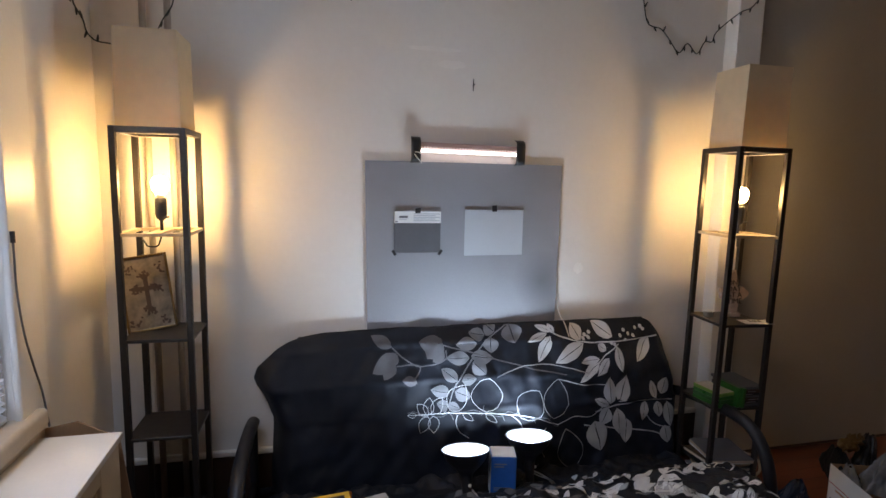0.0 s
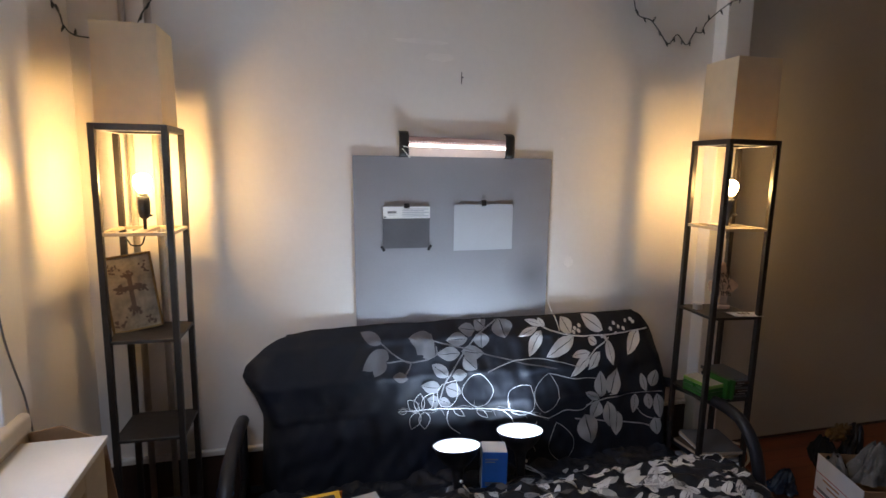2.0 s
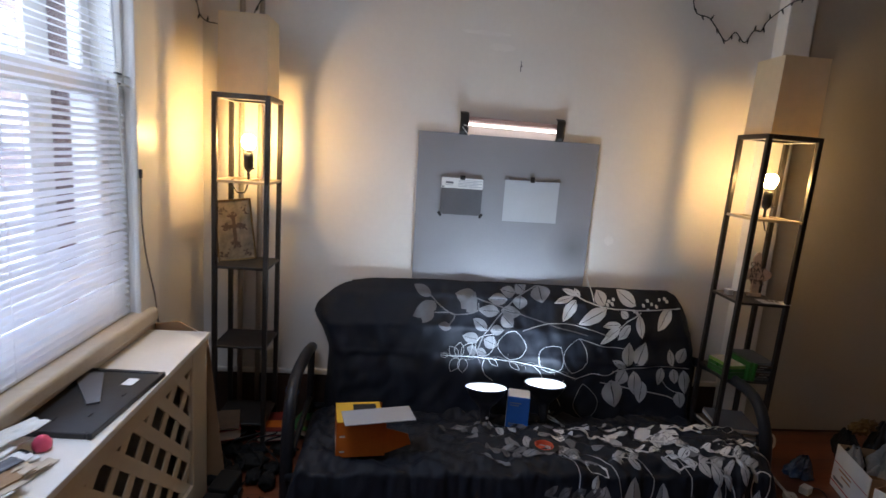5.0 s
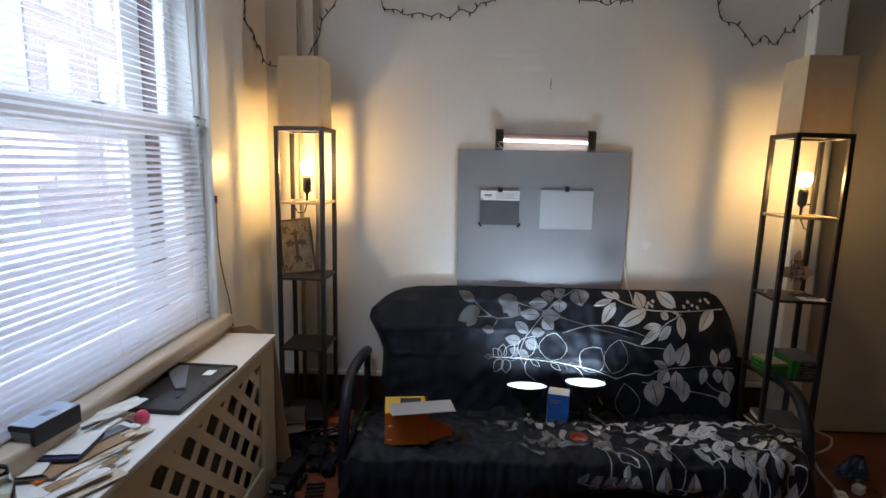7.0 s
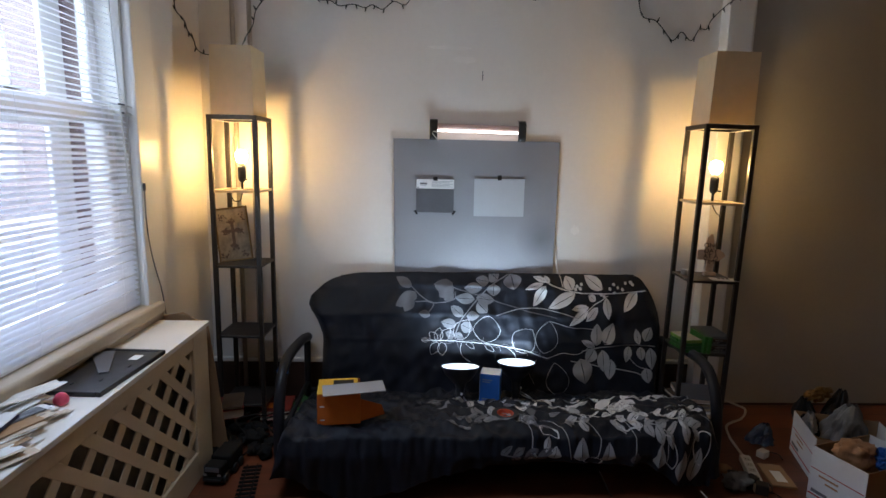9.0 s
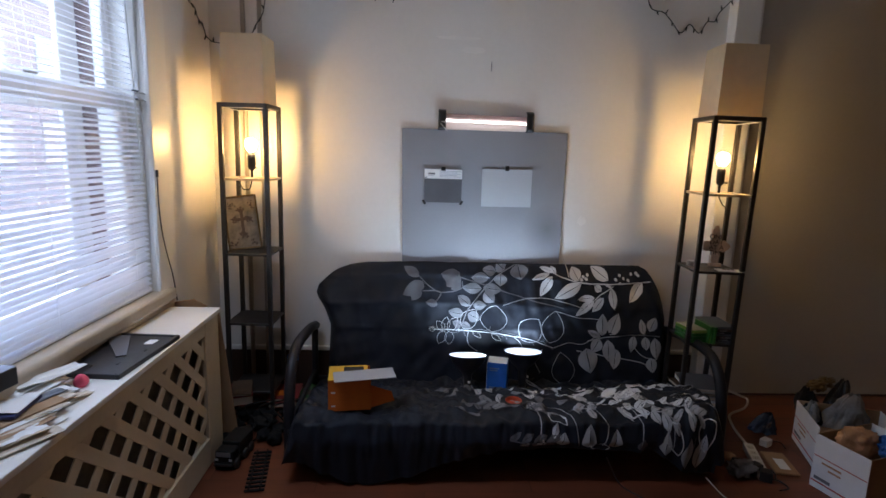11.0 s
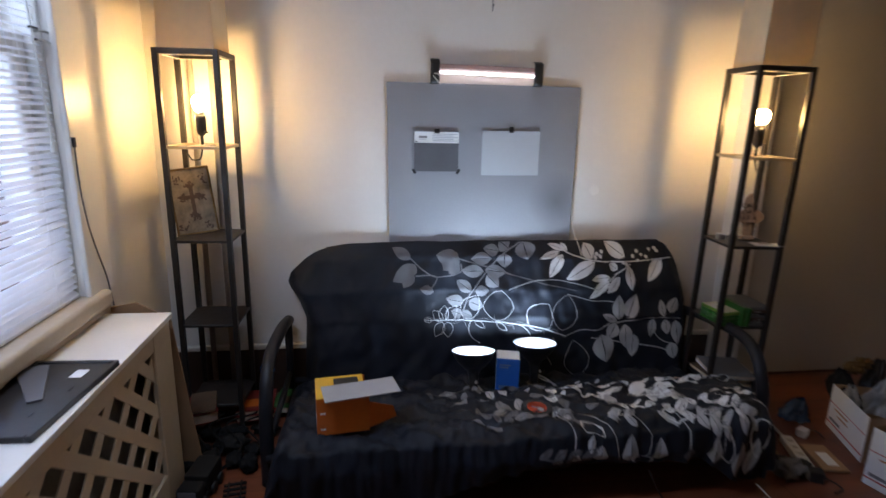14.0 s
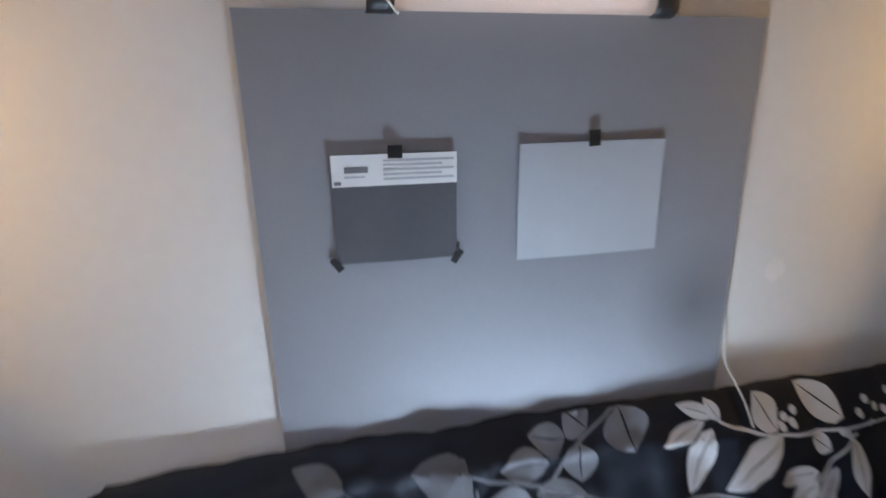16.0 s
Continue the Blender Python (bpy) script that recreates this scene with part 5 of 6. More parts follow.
slab(bm, [(-0.036, 0.0), (0.0, 0.012), (0.036, 0.0), (0.015, -0.19), (-0.015, -0.19)], 0.005)
part("easel", moved(bm, pose(-0.078, 0.125, 0.0185, 2, 0, 33)), "dark_sheet", pf, "folded easel leg")
part("label", one((0.03, 0.09, 0.0122), (0.062, 0.135, 0.0128)), "paper", pf, "small white sticker")
for q in ((0.05, -0.1), (0.07, 0.02), (-0.02, -0.13)):
    part("clip", one((q[0], q[1], 0.012), (q[0] + 0.004, q[1] + 0.018, 0.0145), 0.0005), "alu_dark", pf)


def flat_sheet(name, x, y, z, w, l, rz, material, label, category, t=0.0012, bend=0.004, seed=1.0):
    """A loose sheet or envelope lying on the pile, slightly buckled."""
    bm = bmesh.new()

    def f(u, v, o):
        return Vector(((u - 0.5) * w, (v - 0.5) * l, o + bend * (0.5 + noise.noise((u * 2.2, v * 2.2, seed)))))
    g = [[[bm.verts.new(f(i / 6, j / 6, o)) for j in range(7)] for i in range(7)] for o in (0, t)]
    for i in range(6):
        for j in range(6):
            bm.faces.new((g[0][i][j], g[0][i][j + 1], g[0][i + 1][j + 1], g[0][i + 1][j]))
            bm.faces.new((g[1][i][j], g[1][i + 1][j], g[1][i + 1][j + 1], g[1][i][j + 1]))
    for k in range(6):
        for p, q in (((k, 0), (k + 1, 0)), ((k + 1, 6), (k, 6)), ((0, k + 1), (0, k)), ((6, k), (6, k + 1))):
            bm.faces.new((g[0][p[0]][p[1]], g[0][q[0]][q[1]], g[1][q[0]][q[1]], g[1][p[0]][p[1]]))
    ob = link(name, bm, material)
    ob.matrix_world = pose(x, y, z, 0, 0, rz)
    return tagged(ob, label, category, "papers on the radiator cover")


P = RT
rp = random.Random(12)
for k in range(9):
    flat_sheet("letter", -0.635 + rp.uniform(-0.02, 0.02), 0.60 + 0.03 * (k % 5) + rp.uniform(-0.02, 0.02), P + 0.0015 * k, 0.11, 0.17, rp.uniform(-40, 30), ("paper", "paper", "paper_old", "card_grey")[k % 4],
               "opened letter in the pile on the cover", "letter", 0.0012, 0.003, 40 + k)
P = RT + 0.013
flat_sheet("letter", -0.625, 0.60, P + 0.001, 0.12, 0.15, 12, "paper", "white opened letter low in the paper pile", "letter", 0.002, 0.006, 21)
flat_sheet("envelope", -0.553, 0.665, RT + 0.001, 0.085, 0.15, -14, "paper", "white envelope at the edge of the cover", "envelope", 0.002, 0.004, 3)
flat_sheet("leaflet", -0.600, 0.705, P + 0.010, 0.075, 0.20, -20, "card", "brown folded leaflet in the paper pile", "leaflet", 0.004, 0.004, 4)
flat_sheet("envelope", -0.580, 0.745, P + 0.006, 0.05, 0.19, -16, "paper_old", "buff torn envelope in the paper pile", "envelope", 0.002, 0.006, 2)
flat_sheet("envelope", -0.565, 0.79, RT + 0.009, 0.04, 0.16, -20, "paper_old", "buff narrow envelope in the paper pile", "envelope", 0.002, 0.005, 14)
flat_sheet("booklet", -0.605, 0.765, P + 0.013, 0.035, 0.17, -18, "dark_sheet", "dark folded booklet in the paper pile", "booklet", 0.004, 0.003, 15)
flat_sheet("leaflet", -0.608, 0.63, P + 0.008, 0.03, 0.10, -24, "orange", "orange printed leaflet in the paper pile", "leaflet", 0.003, 0.003, 16)
flat_sheet("photo_card", -0.640, 0.625, P + 0.011, 0.09, 0.07, 10, "dark_sheet", "dark printed photo card under white paper", "card", 0.002, 0.002, 8)
flat_sheet("paper_sheet", -0.652, 0.79, P + 0.016, 0.075, 0.19, -8, "paper", "white folded letter in the paper pile", "paper", 0.003, 0.008, 6)
flat_sheet("notebook", -0.645, 0.715, P + 0.020, 0.118, 0.125, 8, "ink_blue", "dark blue notebook under a white sheet", "notebook", 0.007, 0.001, 1)
flat_sheet("paper_sheet", -0.645, 0.728, P + 0.029, 0.115, 0.122, 7, "paper", "white loose sheet on top of the pile", "paper", 0.0014, 0.003, 5)
flat_sheet("envelope", -0.655, 0.875, RT + 0.012, 0.06, 0.16, -8, "paper", "white window envelope near the picture frame", "envelope", 0.002, 0.014, 9)
flat_sheet("envelope", -0.642, 0.865, P + 0.026, 0.05, 0.17, -13, "paper", "pale plastic mailing envelope with buckled edge", "envelope", 0.002, 0.014, 10)
flat_sheet("booklet", -0.612, 0.855, RT + 0.006, 0.04, 0.10, -20, "tape", "black booklet edge under envelopes", "booklet", 0.008, 0.002, 17)
flat_sheet("receipt", -0.545, 0.83, RT + 0.002, 0.03, 0.12, -12, "paper_old", "pale receipt slip at the edge of the cover", "paper", 0.001, 0.004, 12)
flat_sheet("white_tag", -0.575, 0.862, RT + 0.012, 0.035, 0.042, -28, "paper", "small white folded tag beside pink ball", "tag", 0.005, 0.003, 13)
flat_sheet("paper_sheet", -0.690, 0.66, P + 0.016, 0.10, 0.15, 16, "paper", "white loose sheet under the black device", "paper", 0.0014, 0.006, 7)
for k in range(4):
    flat_sheet("letter", -0.62 + 0.012 * (k % 3), 0.32 + 0.04 * k, RT + 0.002 + 0.004 * k, 0.14, 0.18, -40 + 17 * k, ("paper", "paper_old")[k % 2],
               "opened letter in the pile on the cover", "letter", 0.0015, 0.008, 20 + k)

for k in range(10):
    flat_sheet("envelope", -0.600 + 0.007 * k + rp.uniform(-0.006, 0.006), 0.79 - 0.022 * k + rp.uniform(-0.015, 0.015), P + 0.011 - 0.0012 * k, rp.uniform(0.03, 0.05), rp.uniform(0.13, 0.19), -24 + rp.uniform(-7, 7),
               ("paper", "paper_old", "card", "paper", "paper_old")[k % 5], ("white", "buff", "brown", "white", "buff")[k % 5] + " torn envelope in the paper pile", "envelope", 0.0012, 0.006, 60 + k)
flat_sheet("envelope", -0.520, 0.60, RT + 0.004, 0.055, 0.165, -30, "paper_old", "buff envelope jutting over the cover's edge", "envelope", 0.002, 0.004, 75)
flat_sheet("plastic_mailer", -0.640, 0.885, P + 0.030, 0.055, 0.19, -22, "white_plastic", "white plastic mailer crumpled on the pile", "envelope", 0.002, 0.016, 76)
drive = thing("black_device", (-0.688, 0.712, WZ0 - 0.004), "small black metal device case resting on the sill", "device", -8)
part("case", one((-0.036, -0.068, 0), (0.036, 0.068, 0.048), 0.003, 2), "black_plastic", drive)
part("lid", one((-0.0355, -0.0675, 0.0482), (0.0355, 0.0675, 0.0502), 0.0008), "lid", drive, "metal lid with the window's sheen in its grey")
part("grille", one((-0.026, -0.0692, 0.010), (0.026, -0.0681, 0.034)), "ink", drive, "dark open end")
part("label", one((-0.008, -0.012, 0.0503), (0.014, 0.02, 0.0506)), "ink", drive, "dark sticker")
ball = bmesh.new()
lathe(ball, [(0.0, 0), (0.016, 0.002), (0.0245, 0.011), (0.0245, 0.020), (0.019, 0.034), (0.010, 0.045), (0.004, 0.050), (0.0, 0.051)], 24)
moved(ball, Matrix.Scale(0.82, 4))
ball = link("pink_ball", ball, "pink", smooth=True)
ball.matrix_world = pose(-0.584, 0.935, RT + 0.003, 22, 14, 0)
tagged(ball, "small pink rubber ball on the radiator cover", "ball")
bm = bmesh.new()
lathe(bm, [(0.0, 0), (0.03, 0.001), (0.034, 0.008), (0.034, 0.075), (0.027, 0.088), (0.027, 0.10), (0.024, 0.10), (0.024, 0.088), (0.031, 0.074), (0.031, 0.009), (0.0, 0.005)], 28)
jar = link("glass_jar", bm, "jar_glass", smooth=True)
jar.matrix_world = pose(-0.60, 0.455, RT + 0.03)
tagged(jar, "small clear glass jar among the papers", "jar")

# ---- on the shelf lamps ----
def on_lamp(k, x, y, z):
    """A place on a shelf of the lamp that is k times its usual size, scaled about the camera's first eye."""
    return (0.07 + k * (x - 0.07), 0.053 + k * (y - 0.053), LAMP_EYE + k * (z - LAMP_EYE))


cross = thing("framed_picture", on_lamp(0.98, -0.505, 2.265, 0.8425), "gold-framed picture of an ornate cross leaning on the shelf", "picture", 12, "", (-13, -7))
w, h = 0.083, 0.282
for a, b in (((-w, -0.009, 0), (-w + 0.009, 0.009, h)), ((w - 0.009, -0.009, 0), (w, 0.009, h)), ((-w + 0.009, -0.009, 0), (w - 0.009, 0.009, 0.009)), ((-w + 0.009, -0.009, h - 0.009), (w - 0.009, 0.009, h))):
    part("frame_bar", one(a, b, 0.003, 2), "gold", cross, "worn gilt frame bar")
part("print", one((-w + 0.008, -0.003, 0.008), (w - 0.008, 0.003, h - 0.008)), "picture", cross, "aged brown print")
bm = bmesh.new()
for a, b in (((-0.0075, -0.0045, 0.07), (0.0075, -0.0032, 0.21)), ((-0.038, -0.0045, 0.150), (0.038, -0.0032, 0.166))):
    box(bm, a, b, 0.0005)
rc = random.Random(3)
for k in range(120):
    a = rc.uniform(0, 2 * math.pi)
    arm = k % 4
    if k < 80:
        px, pz = ((0, 0.205), (0, 0.08), (-0.036, 0.159), (0.036, 0.159))[arm]
        px, pz = px + rc.gauss(0, 0.008), pz + rc.gauss(0, 0.008)
    else:
        px, pz = ((-0.05, 0.235), (0.052, 0.235), (-0.05, 0.035), (0.05, 0.035))[arm]
        px, pz = px + rc.gauss(0, 0.012), pz + rc.gauss(0, 0.012)
    if abs(px) > 0.066 or not 0.018 < pz < 0.25:
        continue
    l, w2 = rc.uniform(0.007, 0.016), rc.uniform(0.002, 0.0042)
    box(bm, (-l / 2, -0.0008, -w2), (l / 2, 0.0, w2), 0, 1, pose(px, -0.0033, pz, 0, math.degrees(a), 0))
part("cross_motif", bm, "brown_dark", cross, "dark brown ornate cross")

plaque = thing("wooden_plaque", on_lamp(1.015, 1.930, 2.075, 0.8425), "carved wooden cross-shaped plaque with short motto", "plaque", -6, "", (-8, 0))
bm = bmesh.new()
out = []
for k in range(48):
    a = 2 * math.pi * k / 48
    r = 0.062 + 0.028 * math.cos(4 * a) + 0.006 * math.cos(13 * a)
    out.append((r * math.cos(a) * 0.78, r * math.sin(a) * 1.18))
slab(bm, out, 0.014)
part("body", moved(bm, pose(0, 0.007, 0.108, 90, 0, 0)), "plaque", plaque)
part("foot", one((-0.03, -0.012, 0), (0.03, 0.02, 0.02), 0.004), "plaque", plaque)
for k, word in enumerate(("ONE", "DAY", "AT A", "TIME")):
    cu = bpy.data.curves.new("word", "FONT")
    cu.body, cu.size, cu.align_x, cu.extrude = word, 0.034, "CENTER", 0.0008
    tmp = new("word", cu)
    me = bpy.data.meshes.new_from_object(tmp.evaluated_get(bpy.context.evaluated_depsgraph_get()))
    bpy.data.objects.remove(tmp)
    me.materials.append(M["brown_dark"])
    ob = new("word", me)
    ob.parent = plaque
    ob.matrix_local = pose(0, -0.0085, 0.146 - 0.028 * k, 90, 0, 0)

tin = bmesh.new()
lathe(tin, [(0.0, 0), (0.02, 0), (0.0205, 0.003), (0.0205, 0.024), (0.019, 0.026), (0.0, 0.026)], 24)
tin = link("silver_tin", tin, "alu")
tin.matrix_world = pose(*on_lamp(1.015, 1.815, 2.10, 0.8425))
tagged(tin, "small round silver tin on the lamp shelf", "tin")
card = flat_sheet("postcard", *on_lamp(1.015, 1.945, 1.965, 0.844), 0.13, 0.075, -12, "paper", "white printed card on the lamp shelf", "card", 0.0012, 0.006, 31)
card["group"] = "small things on the lamp shelf"
bm = bmesh.new()
for k in range(3):
    box(bm, (-0.03 + 0.02 * k, -0.01, 0.0065), (-0.018 + 0.02 * k, 0.012, 0.0075))
part("motif", bm, "brown_dark", card, "dark printed motif")

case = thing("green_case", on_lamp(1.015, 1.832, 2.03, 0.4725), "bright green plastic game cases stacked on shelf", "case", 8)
for k in range(4):
    part("box", one((-0.058, -0.075, 0.017 * k), (0.025, 0.075, 0.017 * k + 0.0155), 0.002), ("green", "old_green", "green", "lime")[k], case)
    part("sleeve", one((-0.056, -0.072, 0.017 * k + 0.0156), (0.023, 0.07, 0.017 * k + 0.0164)), "paper_old" if k == 3 else "old_green", case)
for k in range(2):
    part("upright_box", moved(one((-0.008, -0.07, 0), (0.008, 0.08, 0.088), 0.002), pose(0.037 + 0.018 * k, -0.025 - 0.01 * k, 0, 0, 4, -6)), "green", case)
rg = random.Random(5)
for k in range(7):
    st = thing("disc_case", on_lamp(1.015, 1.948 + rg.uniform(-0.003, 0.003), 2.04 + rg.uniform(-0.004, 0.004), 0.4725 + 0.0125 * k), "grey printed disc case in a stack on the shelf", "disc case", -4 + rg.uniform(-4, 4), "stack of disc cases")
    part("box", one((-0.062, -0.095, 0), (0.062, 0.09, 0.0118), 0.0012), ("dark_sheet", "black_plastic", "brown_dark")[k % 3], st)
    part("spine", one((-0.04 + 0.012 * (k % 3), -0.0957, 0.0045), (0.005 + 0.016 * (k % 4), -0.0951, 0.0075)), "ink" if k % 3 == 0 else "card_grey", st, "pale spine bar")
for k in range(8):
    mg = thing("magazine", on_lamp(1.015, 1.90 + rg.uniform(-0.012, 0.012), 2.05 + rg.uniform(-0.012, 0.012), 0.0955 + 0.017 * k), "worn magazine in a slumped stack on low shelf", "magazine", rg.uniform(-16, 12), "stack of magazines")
    part("page_block", one((-0.094, -0.105, 0.001), (0.094, 0.105, 0.0155), 0.001), "paper_old" if k % 3 else "paper", mg)
    part("cover", one((-0.096, -0.107, 0.0156), (0.096, 0.107, 0.0168)), ("card_grey", "brown_dark", "paper_old", "dark_sheet")[k % 4], mg)

# ---- floor beside the futon ----
def white_carton(place, rz, size, label, lean=0.0):
    """A lidless white mailing carton with red bands, its flaps standing up."""
    lx, ly, h = size
    c = thing("white_carton", place, label, "box", rz, "white mailing cartons")
    t = 0.004
    panels = [("side_panel", (0, 0, 0), (t, ly, h)), ("side_panel", (lx - t, 0, 0), (lx, ly, h)), ("end_panel", (t, 0, 0), (lx - t, t, h)), ("end_panel", (t, ly - t, 0), (lx - t, ly, h)), ("bottom_panel", (t, t, 0), (lx - t, ly - t, t))]
    for n, a, b in panels:
        part(n, one(a, b, 0.001), "paper" if n == "side_panel" else "card", c, "" if n == "side_panel" else "brown inside cardboard")
    part("red_band", one((-0.0009, 0.004, h * 0.60), (-0.0001, ly - 0.004, h * 0.615)), "red", c, "thin red stripe")
    part("red_band", one((-0.0009, 0.004, 0.028), (-0.0001, ly - 0.004, 0.034)), "red", c, "thin red stripe")
    for k in range(2):
        part("bar", one((-0.0009, ly * 0.45, h * 0.50 - 0.022 * k), (-0.0001, ly * 0.82 - 0.03 * k, h * 0.50 + 0.008 - 0.022 * k)), "tan", c, "faint red lettering bar")
    part("bar", one((-0.0009, ly * 0.62, 0.042), (-0.0001, ly * 0.93, 0.056)), "ink", c, "dark lettering bar")
    return c


c1 = white_carton((2.195, 1.255, 0), 16, (0.34, 0.225, 0.24), "open white mailing carton with red stripes, full of clutter")
c2 = white_carton((2.235, 1.585, 0), -18.7, (0.36, 0.30, 0.205), "open white mailing carton holding plastic bags")
bm = crumple((0.085, 0.065, 0.07), 2.0, 0.26, 1.6)
o = link("crumpled_paper", bm, "tan", smooth=True)
o.matrix_world = pose(2.29, 1.43, 0.222)
tagged(o, "crumpled tan kraft paper in the white carton", "paper")
bm = bmesh.new()
tube(bm, curve([(2.39, 1.37, 0.20), (2.385, 1.37, 0.28), (2.41, 1.36, 0.315), (2.45, 1.34, 0.28), (2.46, 1.33, 0.2)]), 0.013, 10, 0.5)
o = link("white_strap", bm, "white_plastic", smooth=True)
tagged(o, "white plastic strap looped over the carton rim", "strap")
bm = bmesh.new()
tube(bm, curve([(2.50, 1.40, 0.22), (2.515, 1.41, 0.30), (2.54, 1.42, 0.36), (2.535, 1.425, 0.40)]), [0.012] * 18 + [0.02], 10)
o = link("white_handset", bm, "white_plastic", smooth=True)
tagged(o, "white plastic handle sticking out of the carton", "handle")
bm = crumple((0.055, 0.05, 0.06), 5.0, 0.4)
o = link("blue_cloth", bm, "blue")
o.matrix_world = pose(2.385, 1.375, 0.225)
tagged(o, "crumpled blue cloth in the carton", "cloth")
for k, (x, y, z, sx, sy, sz, m, lab) in enumerate(((2.50, 1.76, 0.195, 0.135, 0.085, 0.125, "clear_bag", "crumpled cloudy plastic bag in the carton"),
                                                   (2.57, 1.90, 0.21, 0.10, 0.07, 0.115, "black_plastic", "black plastic bag in the carton"),
                                                   (2.36, 1.80, 0.18, 0.085, 0.05, 0.055, "clear_bag", "white crumpled plastic wrap in the carton"),
                                                   (2.40, 1.88, 0.18, 0.13, 0.06, 0.10, "clutter", "dark wrapped clutter behind the bag"))):
    o = link("plastic_bag", film_bag((sx, sy, sz), 11.0 + k), m, smooth=True)
    o.matrix_world = pose(x, y, z, 0, 0, 25 * k)
    tagged(o, lab, "bag", "bags in the carton")
o = link("gold_wrapper", crumple((0.085, 0.035, 0.035), 51.0, 0.5, 2.6), "gold", smooth=True)
o.matrix_world = pose(2.46, 1.885, 0.285, 0, -8, 10)
tagged(o, "crushed black and gold wrapper on the bags", "wrapper")

ps = thing("power_strip", (1.987, 1.624, 0), "white power strip lying on the wooden floor", "power strip", -18)
part("body", one((-0.024, -0.14, 0.0), (0.024, 0.14, 0.032), 0.006, 3), "white_plastic", ps)
for k in range(5):
    so = part("outlet", one((-0.014, -0.11 + 0.048 * k, 0.0322), (0.014, -0.082 + 0.048 * k, 0.0332), 0.0004), "cord", ps)
    for s in (-0.006, 0.004):
        part("slot", one((s, -0.102 + 0.048 * k, 0.0333), (s + 0.002, -0.092 + 0.048 * k, 0.0337)), "dark", so)
bm = bmesh.new()
back = pose(1.987, 1.624, 0, 0, 0, -18).inverted()
tube(bm, curve([tuple(back @ Vector(q)) for q in ((2.030, 1.756, 0.016), (2.045, 1.80, 0.008), (2.065, 1.90, 0.006), (2.085, 1.98, 0.006), (2.14, 2.10, 0.006), (2.27, 2.18, 0.006), (2.355, 2.29, 0.006), (2.33, 2.345, 0.01), (2.24, 2.345, 0.05), (2.20, 2.33, 0.08))]), 0.0062, 8)
part("cord", bm, "cord", ps, "pale thick mains cord", True)
for k, (x, y, sx, sy, sz, rz, m) in enumerate(((1.93, 1.545, 0.06, 0.045, 0.05, 20, "black_plastic"), (1.885, 1.60, 0.045, 0.035, 0.04, -15, "black_plastic"), (2.142, 1.79, 0.05, 0.04, 0.035, 30, "white_plastic"), (1.955, 1.50, 0.05, 0.05, 0.045, -30, "black_plastic"))):
    ad = thing("power_adapter", (x, y, 0), ("white" if "white" in m else "black") + " plastic power adapter on the floor by the strip", "adapter", rz, "power adapters")
    part("body", one((-sx / 2, -sy / 2, 0), (sx / 2, sy / 2, sz), 0.005, 2), m, ad)
    bm = bmesh.new()
    tube(bm, curve([(sx / 2, 0, 0.012), (sx / 2 + 0.03, 0.01, 0.006), (sx / 2 + 0.06, -0.03, 0.005), (0.05, -0.07, 0.005)]), 0.003, 6)
    part("cord", bm, "black_plastic", ad, smooth=True)
bm = crumple((0.06, 0.055, 0.045), 31.0, 0.4, 1.8)
o = link("crumpled_bag", bm, "clear_bag", smooth=True)
o.matrix_world = pose(1.86, 1.535, 0.035)
tagged(o, "crumpled cloudy plastic wrapper on the floor", "wrapper")
bm = bmesh.new()
lump(bm, (0, 0, 0), (0.03, 0.025, 0.022), 0.3, 33.0, 3)
o = link("tan_scrap", bm, "tan", smooth=True)
o.matrix_world = pose(1.875, 1.655, 0.02)
tagged(o, "crumpled tan paper scrap on the floor", "paper scrap")

env = thing("mailing_envelope", (2.10, 1.62, 0), "brown padded mailing envelope with white label on floor", "envelope", -12)
part("body", one((-0.052, -0.092, 0), (0.052, 0.092, 0.012), 0.005, 3), "card", env)
part("label", one((-0.02, -0.06, 0.0121), (0.025, 0.03, 0.0127)), "paper", env, "white address label")
bag = film_bag((0.085, 0.075, 0.07), 41.0)
o = link("blue_bag", bag, "navy", smooth=True)
o.matrix_world = pose(2.215, 1.93, 0.052)
tagged(o, "crumpled translucent dark blue bag on the floor", "bag")
bm = bmesh.new()
tube(bm, curve([(1.65, 1.44, 0.05), (1.69, 1.37, 0.012), (1.73, 1.34, 0.004), (1.83, 1.22, 0.004), (1.95, 1.165, 0.004), (2.06, 1.08, 0.004), (2.25, 0.97, 0.004), (2.33, 1.02, 0.03), (2.40, 1.16, 0.10)]), 0.0026, 7)
tagged(link("pale_cable", bm, "cord", smooth=True), "thin pale cable trailing over the wooden floor", "cable")
bm = bmesh.new()
tube(bm, curve([(1.22, 1.46, 0.13), (1.27, 1.44, 0.03), (1.32, 1.40, 0.004), (1.42, 1.30, 0.004), (1.47, 1.22, 0.004)]), 0.0028, 7)
tagged(link("thin_cable", bm, "black_plastic", smooth=True), "thin dark cable on the floor under the futon", "cable")

# ---- floor in the dark corner by the radiator cover ----
truck = thing("toy_truck", (-0.40, 1.66, 0), "grey toy truck parked on the floor", "toy", 82)
part("chassis", one((-0.13, -0.055, 0.025), (0.13, 0.055, 0.05), 0.006, 2), "shaded_grey", truck)
part("cab", one((-0.125, -0.052, 0.05), (-0.045, 0.052, 0.115), 0.012, 3), "shaded_grey", truck)
part("bed", one((-0.035, -0.055, 0.05), (0.13, 0.055, 0.125), 0.008, 2), "shaded_grey", truck)
part("windscreen", one((-0.1275, -0.04, 0.082), (-0.1252, 0.04, 0.108)), "facade_glass", truck)
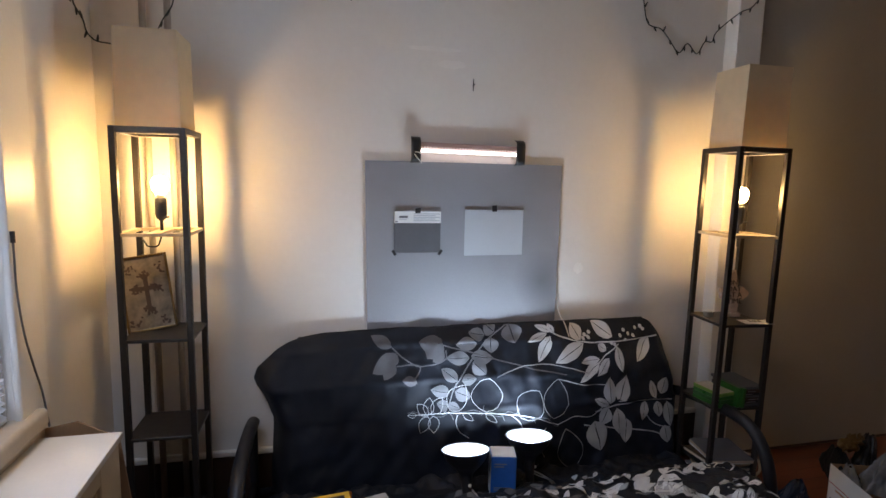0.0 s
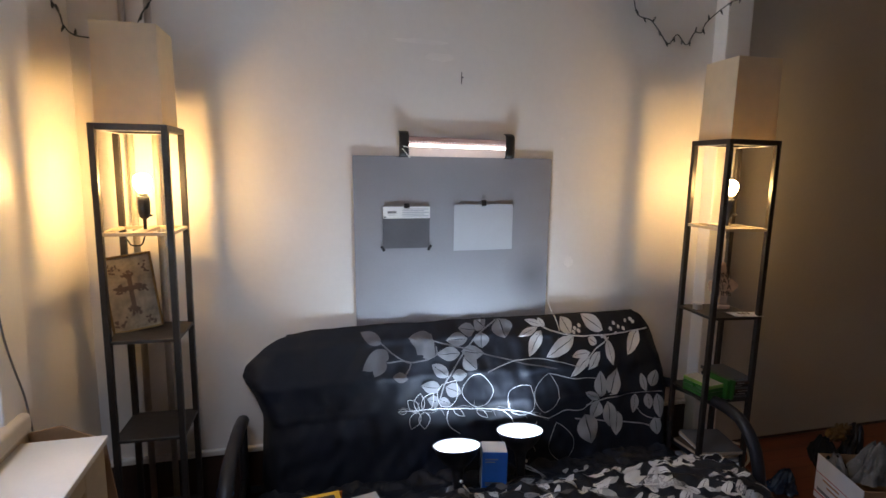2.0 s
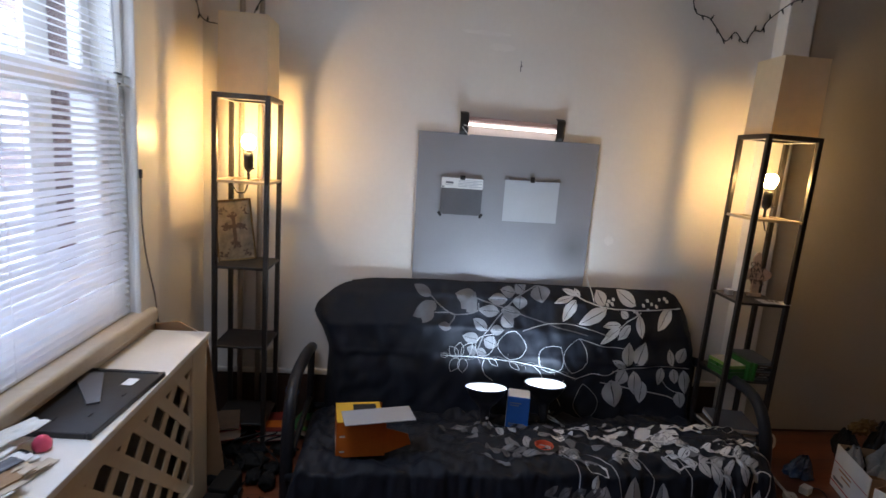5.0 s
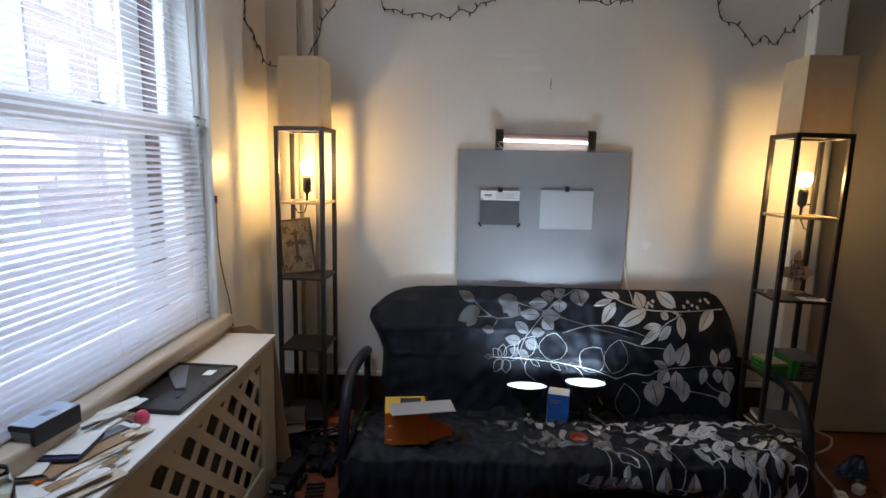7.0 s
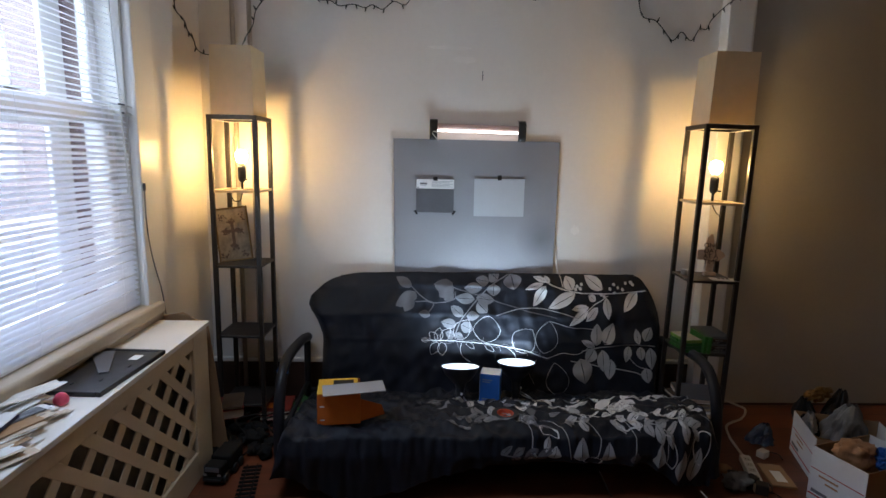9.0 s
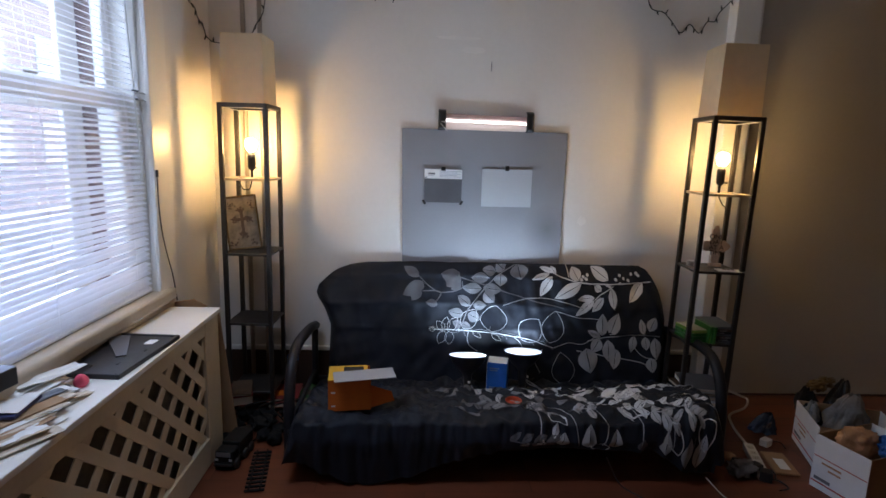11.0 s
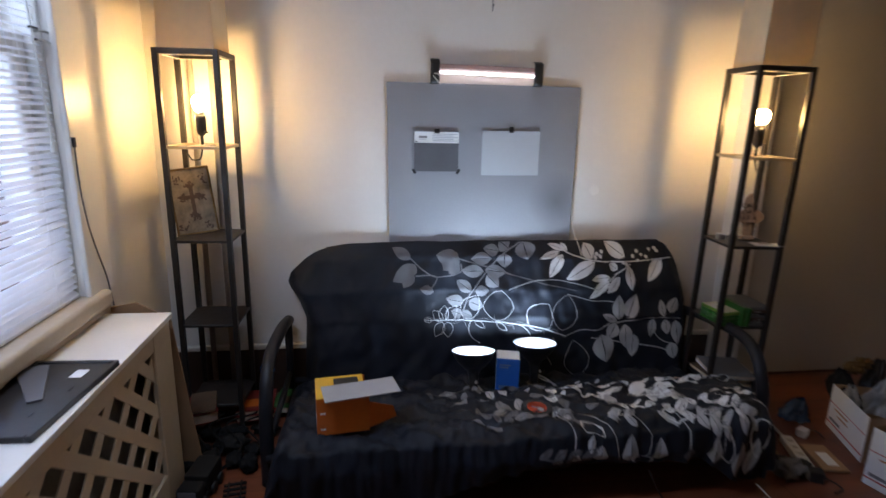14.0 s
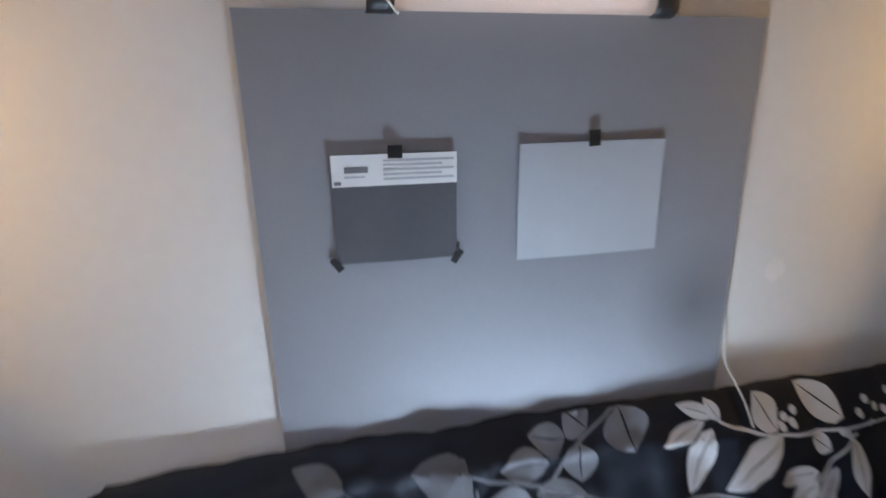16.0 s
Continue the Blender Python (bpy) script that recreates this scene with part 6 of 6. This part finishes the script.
for s in (-1, 1):
    part("headlight", one((-0.128, s * 0.04 - 0.009, 0.058), (-0.1252, s * 0.04 + 0.009, 0.07)), "card_grey", truck, "pale headlight")
part("bumper", one((-0.136, -0.05, 0.028), (-0.13, 0.05, 0.045), 0.002), "alu_dark", truck)
for x in (-0.085, 0.02, 0.09):
    for s in (-1, 1):
        bm = bmesh.new()
        lathe(bm, [(0.0, -0.011), (0.02, -0.011), (0.027, -0.008), (0.028, 0.008), (0.02, 0.011), (0.0, 0.011)], 16, pose(x, s * 0.056, 0.028, 90, 0, 0))
        part("wheel", bm, "tape", truck, smooth=True)

truck.scale = (0.78, 0.78, 0.78)
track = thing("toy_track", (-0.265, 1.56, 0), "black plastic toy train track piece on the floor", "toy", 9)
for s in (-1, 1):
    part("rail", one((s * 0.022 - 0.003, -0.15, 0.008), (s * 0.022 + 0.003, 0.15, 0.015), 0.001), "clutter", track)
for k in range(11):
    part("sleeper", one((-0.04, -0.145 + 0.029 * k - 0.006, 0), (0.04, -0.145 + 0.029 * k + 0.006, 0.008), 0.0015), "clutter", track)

leaf_board = thing("cardboard_piece", (-0.69, 1.812, 0), "brown corrugated cardboard leaning behind the radiator cover", "cardboard")
bm = bmesh.new()
slab(bm, [(0, 0), (0.265, 0), (0.195, 0.635), (0.085, 0.695), (0, 0.68)], 0.006)
part("sheet", moved(bm, pose(0, 0, 0, 90, 0, 0)), "card", leaf_board)


def book(place, rz, size, material, label, lean=(0, 0)):
    b = thing("book", place, label, "book", rz, "books on the floor", lean)
    w, l, t = size
    part("page_block", one((-w / 2 + 0.003, -l / 2 + 0.003, 0.002), (w / 2 - 0.003, l / 2 - 0.003, t - 0.002)), "paper_old", b)
    for z in (0, t - 0.002):
        part("cover", one((-w / 2, -l / 2, z), (w / 2, l / 2, z + 0.002), 0.0005), material, b)
    part("motif", one((-w * 0.3, -l * 0.3, t), (w * 0.25, l * 0.05, t + 0.0005)), "orange" if material == "old_red" else "brown_dark", b, "faded cover picture")
    return b


book((-0.30, 2.20, 0.03), 10, (0.17, 0.20, 0.025), "old_red", "red picture book lying in the dark corner")
book((-0.30, 2.20, 0.056), 4, (0.16, 0.19, 0.02), "old_red", "red picture book with orange cover picture")
book((-0.16, 2.24, 0.03), -12, (0.13, 0.18, 0.03), "old_green", "green picture book lying by the futon leg")
book((-0.50, 2.06, 0.10), 20, (0.12, 0.14, 0.05), "old_red", "small thick red book on the dark pile", (10, 0))
book((-0.485, 2.05, 0.153), 12, (0.10, 0.13, 0.01), "brown_dark", "thin brown booklet on the dark pile", (10, 0))
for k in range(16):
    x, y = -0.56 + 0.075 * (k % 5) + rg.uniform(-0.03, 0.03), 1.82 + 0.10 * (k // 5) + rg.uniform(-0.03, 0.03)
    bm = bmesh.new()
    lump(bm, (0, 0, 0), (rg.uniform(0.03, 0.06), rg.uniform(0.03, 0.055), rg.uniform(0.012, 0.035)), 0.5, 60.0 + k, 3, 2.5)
    o = link("shaded_clutter", bm, "shaded_grey" if k % 6 == 2 else "clutter", smooth=True)
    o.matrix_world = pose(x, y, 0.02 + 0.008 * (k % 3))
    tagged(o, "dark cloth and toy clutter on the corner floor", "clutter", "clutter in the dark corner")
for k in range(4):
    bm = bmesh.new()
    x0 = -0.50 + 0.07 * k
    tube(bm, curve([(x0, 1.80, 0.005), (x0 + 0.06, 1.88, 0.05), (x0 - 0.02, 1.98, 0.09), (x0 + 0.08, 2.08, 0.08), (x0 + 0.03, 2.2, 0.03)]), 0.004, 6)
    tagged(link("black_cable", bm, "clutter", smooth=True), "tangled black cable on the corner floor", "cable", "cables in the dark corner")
